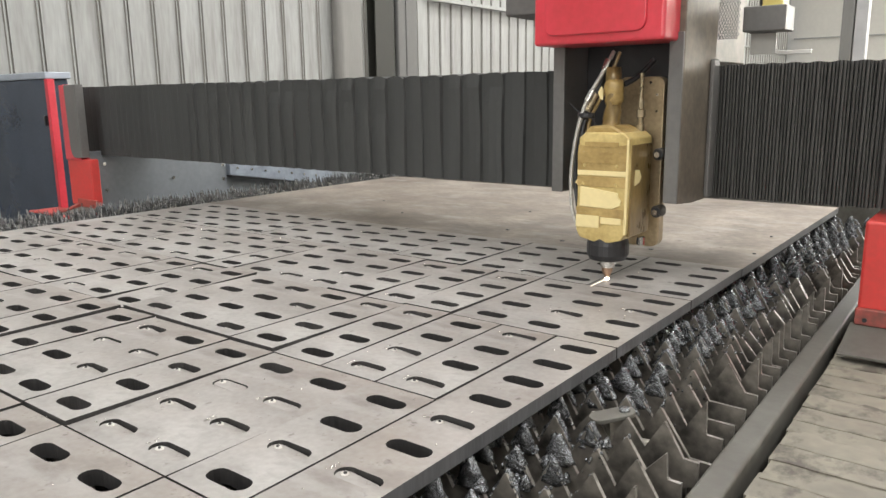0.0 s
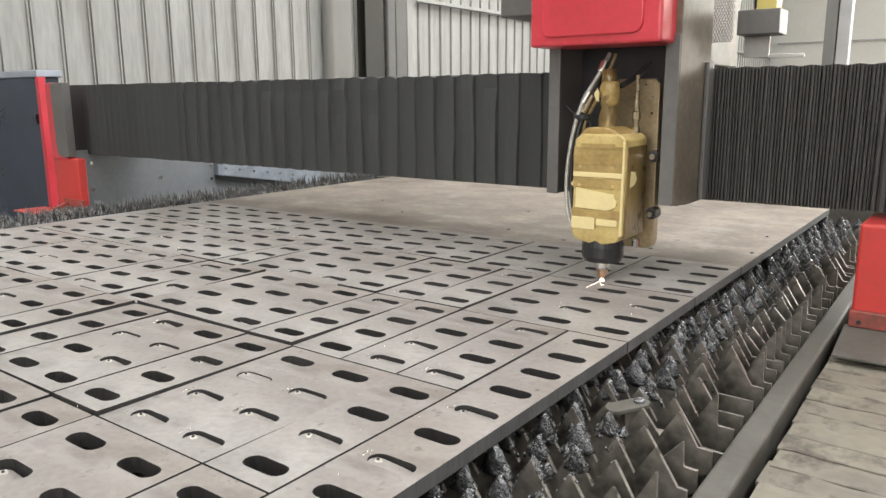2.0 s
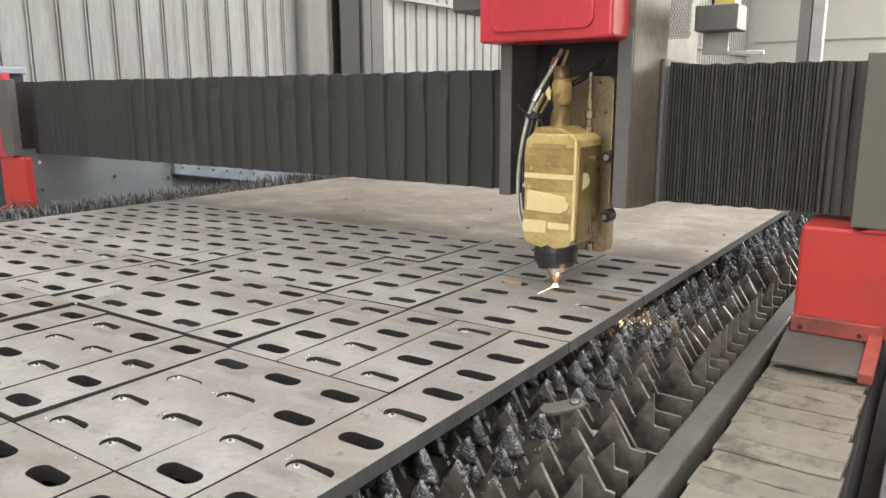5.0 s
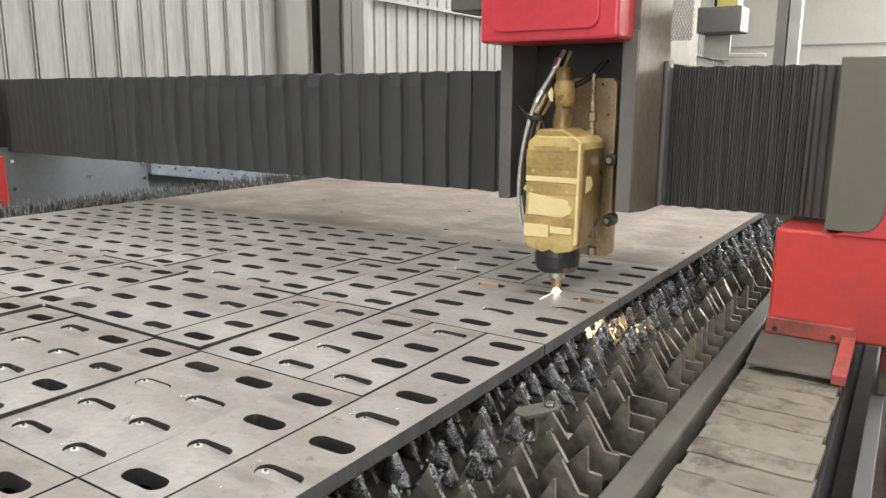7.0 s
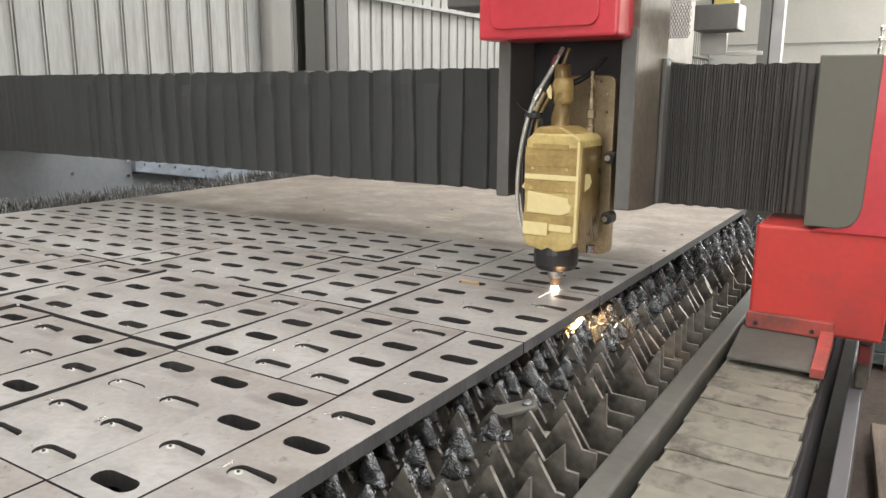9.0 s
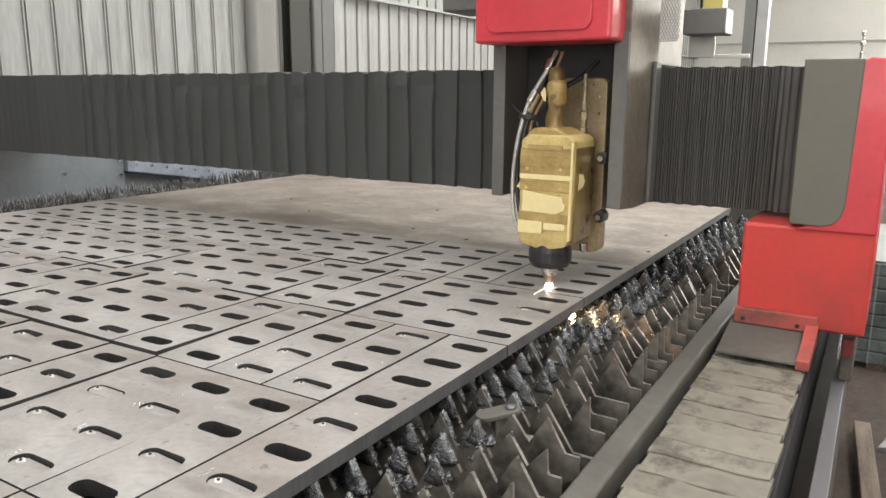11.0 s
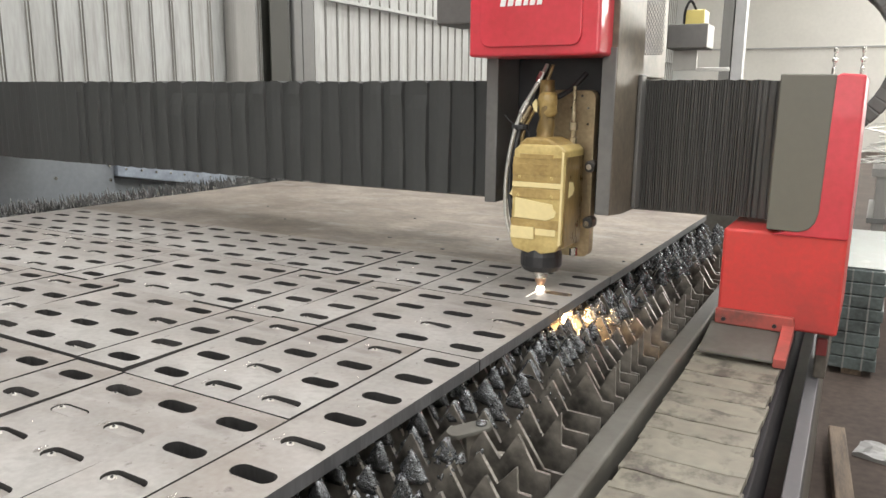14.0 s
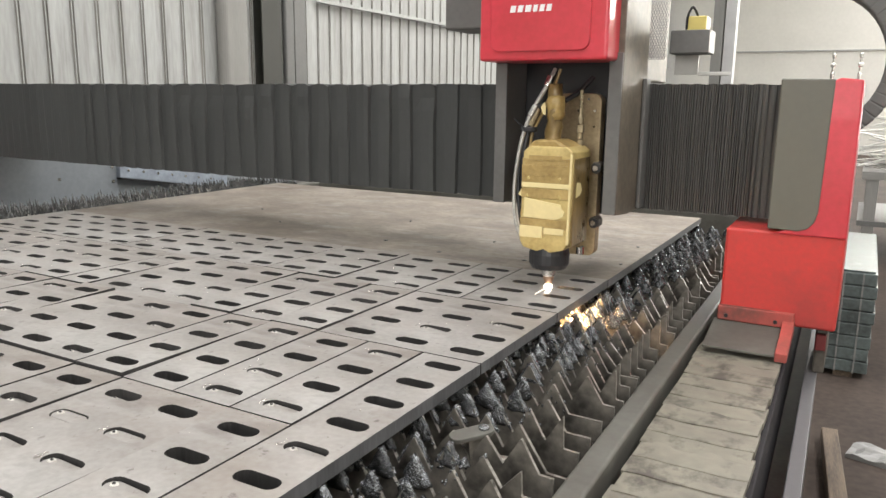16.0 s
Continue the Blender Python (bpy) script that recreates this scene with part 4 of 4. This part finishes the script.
part("loose_tape", crumpled(prism([(-0.055, 1.018), (-0.0435, 1.012), (-0.0435, 1.040), (-0.051, 1.036)], "y", -0.010, -0.0085, 0.0003), 0.004, 80, 6), TAPE_OLD, body)
part("tape_crease", box(-0.001, 0.0006, -0.0345, -0.033, 0.995, 1.013), TAPE_OLD, body)
part("tape_side", box(0.040, 0.0475, -0.024, 0.055, 0.980, 1.128, 0.002), TAPE_DARK, body, "oily brown stained tape")
part("tape_scrap", prism([(-0.012, 1.062), (0.006, 1.066), (0.014, 1.074), (0.006, 1.086), (-0.010, 1.088)], "x", 0.0474, 0.0484), TAPE_NEW, body)

NECK = [(0.0195, 1.144), (0.0165, 1.150), (0.0145, 1.158), (0.0140, 1.168), (0.0143, 1.178), (0.0136, 1.188), (0.0142, 1.198), (0.0150, 1.206), (0.0136, 1.214), (0.0128, 1.224), (0.0115, 1.250)]
part("neck", crumpled(lathe(NECK, 22, (-0.008, 0.02)), 0.0035, 70, 2), TAPE_DARK, head, "oily tape-wrapped fibre connector", None, True)
COLLAR = [(0.0130, 1.190), (0.0150, 1.197), (0.0146, 1.206), (0.0155, 1.213), (0.0150, 1.222), (0.0118, 1.230)]
part("neck_cap", crumpled(lathe(COLLAR, 28, (-0.006, 0.019)), 0.0032, 140, 5), TAPE_OLD, head, "crumpled collar of tape", None, True)
part("tape_flap", crumpled(prism([(-0.026, 1.200), (-0.018, 1.197), (-0.016, 1.213), (-0.021, 1.220), (-0.026, 1.210)], "y", 0.0025, 0.004, 0.0006), 0.004, 90, 8), TAPE_NEW, head)
part("tape_skirt", crumpled(prism([(-0.043, 1.136), (0.047, 1.136), (0.030, 1.149), (0.012, 1.158), (-0.026, 1.157), (-0.034, 1.149)], "y", -0.026, 0.045, 0.003), 0.003, 60, 4), TAPE_OLD, head)
part("lens_collar", lathe([(0.030, 0.936), (0.035, 0.945), (0.035, 0.962), (0.032, 0.974)], 28), BLACK, head, "black lens collar")
part("nozzle_holder", lathe([(0.011, 0.921), (0.0125, 0.924), (0.0125, 0.931), (0.016, 0.933), (0.016, 0.9355)], 20), CHROME, head)
part("nozzle", lathe([(0.0018, 0.9025), (0.004, 0.9045), (0.009, 0.914), (0.0095, 0.9205)], 18), COPPER, head, "copper cutting nozzle")
for z in (1.108, 1.012):
    lug = part("lug", prism(round_rect(0.048, 0.066, z - 0.010, z + 0.010, 0.008), "y", 0.060, 0.084, 0.001), DUSTY, head)
    part("washer", cyl((0.058, 0.0575, z), (0.058, 0.0602, z), 0.0078, seg=18), BLACK, lug)
    part("bolt", cyl((0.058, 0.050, z), (0.058, 0.0572, z), 0.0052, seg=6), CHROME, lug)
part("fitting", lathe([(0.007, 1.146), (0.007, 1.156), (0.005, 1.158), (0.005, 1.168), (0.0075, 1.169), (0.0075, 1.181), (0.005, 1.183), (0.005, 1.194), (0.0032, 1.20), (0.0032, 1.24)], 10, (0.030, 0.045)), BRASSY, head, "brass-toned push-in hose fitting")
part("ring_lug", lathe([(0.004, 0.958), (0.007, 0.960), (0.007, 0.972), (0.004, 0.974)], 10, (0.045, 0.03)), CHROME, head)
part("cable", tube([(-0.014, 0.03, 1.275), (-0.022, 0.012, 1.245), (-0.045, -0.002, 1.195), (-0.058, -0.010, 1.140), (-0.064, -0.014, 1.075), (-0.058, -0.018, 1.015), (-0.040, -0.02, 0.978)], 0.0034, 10), BRAID, head, "bright braided cable")
part("hose", tube([(-0.018, 0.04, 1.27), (-0.034, 0.022, 1.215), (-0.052, 0.006, 1.16), (-0.056, 0.0, 1.10), (-0.052, 0.0, 1.05), (-0.048, 0.005, 1.0)], 0.0042, 10), BLACK, head, "black air hose")
part("hose", tube([(-0.010, 0.045, 1.275), (-0.030, 0.03, 1.21), (-0.046, 0.014, 1.165), (-0.048, 0.012, 1.12), (-0.045, 0.012, 1.08)], 0.003, 10), TAPE_OLD, head)
part("hose", tube([(-0.020, 0.035, 1.262), (-0.040, 0.015, 1.20), (-0.060, 0.002, 1.13), (-0.061, -0.004, 1.07), (-0.054, -0.006, 1.02), (-0.046, -0.004, 0.99)], 0.0036, 10), BLACK, head, "black air hose")
part("hose_fitting", cyl((-0.047, 0.002, 1.180), (-0.036, 0.012, 1.208), 0.0072, 0.006, 12), BRASSY, head, "brass hose fitting")
part("elbow", tube([(0.006, 0.03, 1.222), (0.022, 0.05, 1.236), (0.040, 0.07, 1.262)], 0.0045, 10), BLACK, head)
part("hose_ferrule", cyl((-0.022, 0.012, 1.245), (-0.0185, 0.02, 1.262), 0.0055, seg=12), CHROME, head)
part("hose_ferrule", cyl((-0.044, -0.002, 1.196), (-0.037, 0.004, 1.213), 0.0055, seg=12), CHROME, head)
part("cable_tie", lathe([(0.013, 1.168), (0.0145, 1.170), (0.0145, 1.175), (0.013, 1.177)], 14, (-0.048, 0.004)), BLACK, head)
part("tie_tail", tube([(-0.048, 0.0, 1.172), (-0.062, -0.006, 1.182), (-0.070, -0.010, 1.192)], 0.0012, 6), BLACK, head)
part("tie_tail", tube([(-0.040, 0.0, 1.170), (-0.030, -0.004, 1.165), (-0.026, -0.006, 1.150)], 0.0010, 6), BLACK, head)

# the guard and the terminal box behind the carriage
bm = bmesh.new()
for k in range(9):
    for j in range(26):
        cx, cz = 0.074 + 0.005 * k + 0.0025 * (j % 2), 1.302 + 0.0052 * j
        for a in range(6):
            a0, a1 = radians(60 * a + 30), radians(60 * a + 90)
            p = [(cx + r * math.cos(q), 0.25, cz + r * math.sin(q)) for r, q in ((0.0017, a0), (0.0030, a0), (0.0030, a1), (0.0017, a1))]
            bm.faces.new([bm.verts.new(v) for v in p])
part("mesh_guard", bm, CHANNEL, head, "perforated metal guard")
part("terminal_box", box(0.124, 0.194, 0.25, 0.31, 1.310, 1.352, 0.002), CHANNEL, head, "dark grey terminal box")
part("relay", box(0.150, 0.185, 0.26, 0.30, 1.350, 1.377, 0.002), YELLOW, head, "yellow relay")
part("relay_cable", tube([(0.15, 0.262, 1.352), (0.152, 0.255, 1.375), (0.160, 0.258, 1.392), (0.168, 0.27, 1.376)], 0.0025, 6), BLACK, head)
part("bracket", box(0.122, 0.166, 0.312, 0.317, 1.274, 1.34, 0.001), PALE, head, "pale sensor bracket")
part("bracket_arm", box(0.166, 0.225, 0.312, 0.317, 1.272, 1.279, 0.001), PALE, head)
part("side_box", box(-0.270, -0.099, 0.10, 0.2, 1.353, 1.5, 0.004), CHANNEL, head, "dark grey side box")

# ---- arc and sparks ----
arc = part("arc", lathe([(0.0012, 0.8995), (0.0065, 0.9003), (0.0058, 0.904), (0.0035, 0.908), (0.0012, 0.912)], 14), HOTGLOW, head, "white-hot cutting arc")
arc["category"] = ""
kerf_glow = part("kerf_glow", prism([(-0.0009, 0.0), (0.0009, 0.0), (0.0004, -0.06), (-0.0004, -0.06)], "z", 0.9002, 0.9008), TRAIL, head, "white-hot kerf trail")
shower = thing("spark_shower", "orange sparks under the sheet below the cutting head", "sparks", m=pose(-0.127, 0.675, -0.6))
# two glowing cones added off the nozzle's axis as lamps for the slats
part("glow_cone", lathe([(0.0008, 0.790), (0.0062, 0.825), (0.0045, 0.86), (0.0015, 0.878)], 10, (0.058, -0.022)), SLAT_GLOW, shower, "added glowing cone that throws orange light on the slats")
part("glow_cone", lathe([(0.0008, 0.782), (0.0058, 0.815), (0.004, 0.85), (0.0012, 0.868)], 10, (0.072, -0.045)), SLAT_GLOW, shower, "added glowing cone that throws orange light on the slats")
for k in range(46):
    a = rnd.uniform(0, 2 * math.pi)
    rr = rnd.uniform(0.004, 0.11)
    z = 0.872 - rr * rnd.uniform(0.2, 1.3)
    cx, cy = rr * math.cos(a) + 0.03, rr * math.sin(a) * 0.8
    d = Vector((math.cos(a), math.sin(a), -1.3)).normalized() * rnd.uniform(0.003, 0.009)
    part("spark", cyl((cx, cy, z), (cx + d.x, cy + d.y, z + d.z), 0.0007, 0.0004, 5), SPARKGLOW, shower)
slug_hot = tagged(part("hot_slug", prism(round_rect(-0.018, 0.018, -0.004, 0.004, 0.0039), "z", -0.006, 0.0006, 0.0003), EMBER, None, "", pose(-0.18, 0.591, TOP)), "orange-hot fallen slug in its slot", "metal slug")

# ---- beyond the far rail ----
cab = thing("control_cabinet", "dark navy control cabinet with pale top and an added red strip", "cabinet")
part("body", box(-4.55, -3.77, 1.5, 1.62, 0.0, 1.325, 0.006), NAVY, cab)
part("top", box(-4.56, -3.75, 1.49, 1.63, 1.325, 1.362, 0.006), CABGREY, cab, "pale blue-grey top")
# added strip: the red seen here belongs to the far carriage shell
part("trim", box(-3.77, -3.735, 1.49, 1.53, 0.0, 1.325, 0.004), RED, cab, "added red strip at the edge")
part("lock", box(-3.81, -3.79, 1.485, 1.5, 1.08, 1.13, 0.002), BLACK, cab)

# ---- floor beside the machine ----
bundle = thing("strapped_bundle", "blue-grey strapped bundle of flat profiles on the floor", "bundle")
for k in range(8):
    part("layer", box(0.345 + rnd.uniform(-0.006, 0.006), 0.535 + rnd.uniform(-0.006, 0.006), 3.28, 4.5, 0.03 + 0.058 * k, 0.03 + 0.058 * k + 0.054, 0.004), BLUEBOX, bundle)
part("block", box(0.40, 0.48, 3.30, 4.4, 0.0, 0.03), TIMBER, bundle)
for u in (0.40, 0.475):
    part("strap", box(u, u + 0.007, 3.272, 3.28, 0.03, 0.49), WRAP, bundle)
part("cover_sheet", crumpled(box(0.352, 0.528, 3.29, 4.4, 0.491, 0.499, 0.002), 0.012, 22, 3), BLUEBOX, bundle, "dull film over the top")
plank = tagged(part("plank", box(-0.027, 0.027, -0.46, 0.46, 0, 0.05, 0.004), TIMBER, None, "", pose(0.4565, 2.06, 0.0, 0, 0, 4.9)), "weathered wooden plank lying on the floor", "plank")
bm = bmesh.new()
grid = [[bm.verts.new((0.19 * u / 8, 0.13 * v / 6, 0.012 + 0.03 * abs(noise.noise(Vector((u * 0.7, v * 0.9, 3)))))) for v in range(7)] for u in range(9)]
for u in range(8):
    for v in range(6):
        bm.faces.new((grid[u][v], grid[u + 1][v], grid[u + 1][v + 1], grid[u][v + 1]))
ex = bmesh.ops.extrude_face_region(bm, geom=bm.faces[:])
for g in ex["geom"]:
    if isinstance(g, bmesh.types.BMVert):
        g.co.z = 0.0
bmesh.ops.recalc_face_normals(bm, faces=bm.faces[:])
tagged(part("plastic_bag", bm, WRAP, None, "", pose(0.475, 2.40, 0, 0, 0, -15)), "crumpled clear plastic bag on the floor", "plastic bag")

rack = thing("storage_rack", "grey steel rack heaped with bright metal offcuts", "rack")
for xv in (0.50, 1.9):
    for yv in (6.2, 7.4):
        part("post", box(xv - 0.04, xv + 0.04, yv - 0.04, yv + 0.04, 0, 0.66), STEELWORK_M, rack)
part("shelf", box(0.42, 1.95, 6.15, 7.45, 0.66, 0.72), STEELWORK_M, rack)
part("shelf", box(0.42, 1.95, 6.15, 7.45, 0.30, 0.34), STEELWORK, rack)
bm = bmesh.new()
for k in range(260):
    ln = rnd.uniform(0.15, 0.55)
    m = pose(1.15 + rnd.uniform(-0.68, 0.6), 6.75 + rnd.uniform(-0.45, 0.45), 0.74 + 0.40 * rnd.random() ** 1.4, rnd.uniform(-12, 12), rnd.uniform(-16, 16), rnd.uniform(-70, 70))
    add_box(bm, -ln / 2, ln / 2, -0.018, 0.018, -0.003, 0.003, m)
tagged(part("metal_offcuts", bm, PALE), "heap of bright narrow metal offcuts on the rack", "scrap", "", "stuff")


# ---- what moves ----
def along(keys, t):
    return float(np.interp(t, [k[0] for k in keys], [k[1] for k in keys]))


def motions():
    times = sorted({k[0] for k in GANTRY_KEYS} | {k[0] for k in HEAD_KEYS})
    walk(gantry, [(t, pose(0, y, 0)) for t, y in GANTRY_KEYS])
    walk(head, [(t, pose(along(HEAD_KEYS, t), along(GANTRY_KEYS, t), 0)) for t in times])
    few = [0, 2, 4, 6.5, 8, 9, 12, 14, 16]
    for ob, side, u in FOLDS:
        rows = []
        for t in few:
            x = along(HEAD_KEYS, t)
            a, b = (LEFT_END, x - 0.118) if side == "left" else (x + 0.080, RIGHT_END)
            rows.append((t, pose(a + (b - a) * u, BY, 0)))
        walk(ob, rows)
    # the shower breaks out below the sheet once the beam is through
    jig = random.Random(3)
    rows = [(0, pose(-0.127, 0.675, -0.6)), (3.5, pose(-0.131, 0.614, -0.6)), (3.7, pose(-0.130, 0.612, 0)), (5, pose(-0.106, 0.603, 0, 0, 0, 15))]
    t = 6.5
    while t <= 16.0:
        rows.append((t, pose(along(HEAD_KEYS, t), along(GANTRY_KEYS, t), -0.004 * jig.random(), 0, 0, jig.uniform(-9, 9))))
        t += 0.25
    walk(shower, rows)
    # the arc burns low in the kerf at first and stands higher later
    walk(arc, [(0, pose(0, 0, -0.0075)), (6.5, pose(0, 0, -0.006)), (7.5, pose(0, 0, 0)), (16, pose(0, 0, 0))])
    # a hot slug is thrown up beside its slot and drops through again
    walk(slug_hot, [(t, pose(-0.18, 0.591, z)) for t, z in ((0, TOP - 0.06), (2.0, TOP - 0.06), (2.4, TOP), (9.6, TOP), (10.4, TOP - 0.06), (16, TOP - 0.06))])


motions()
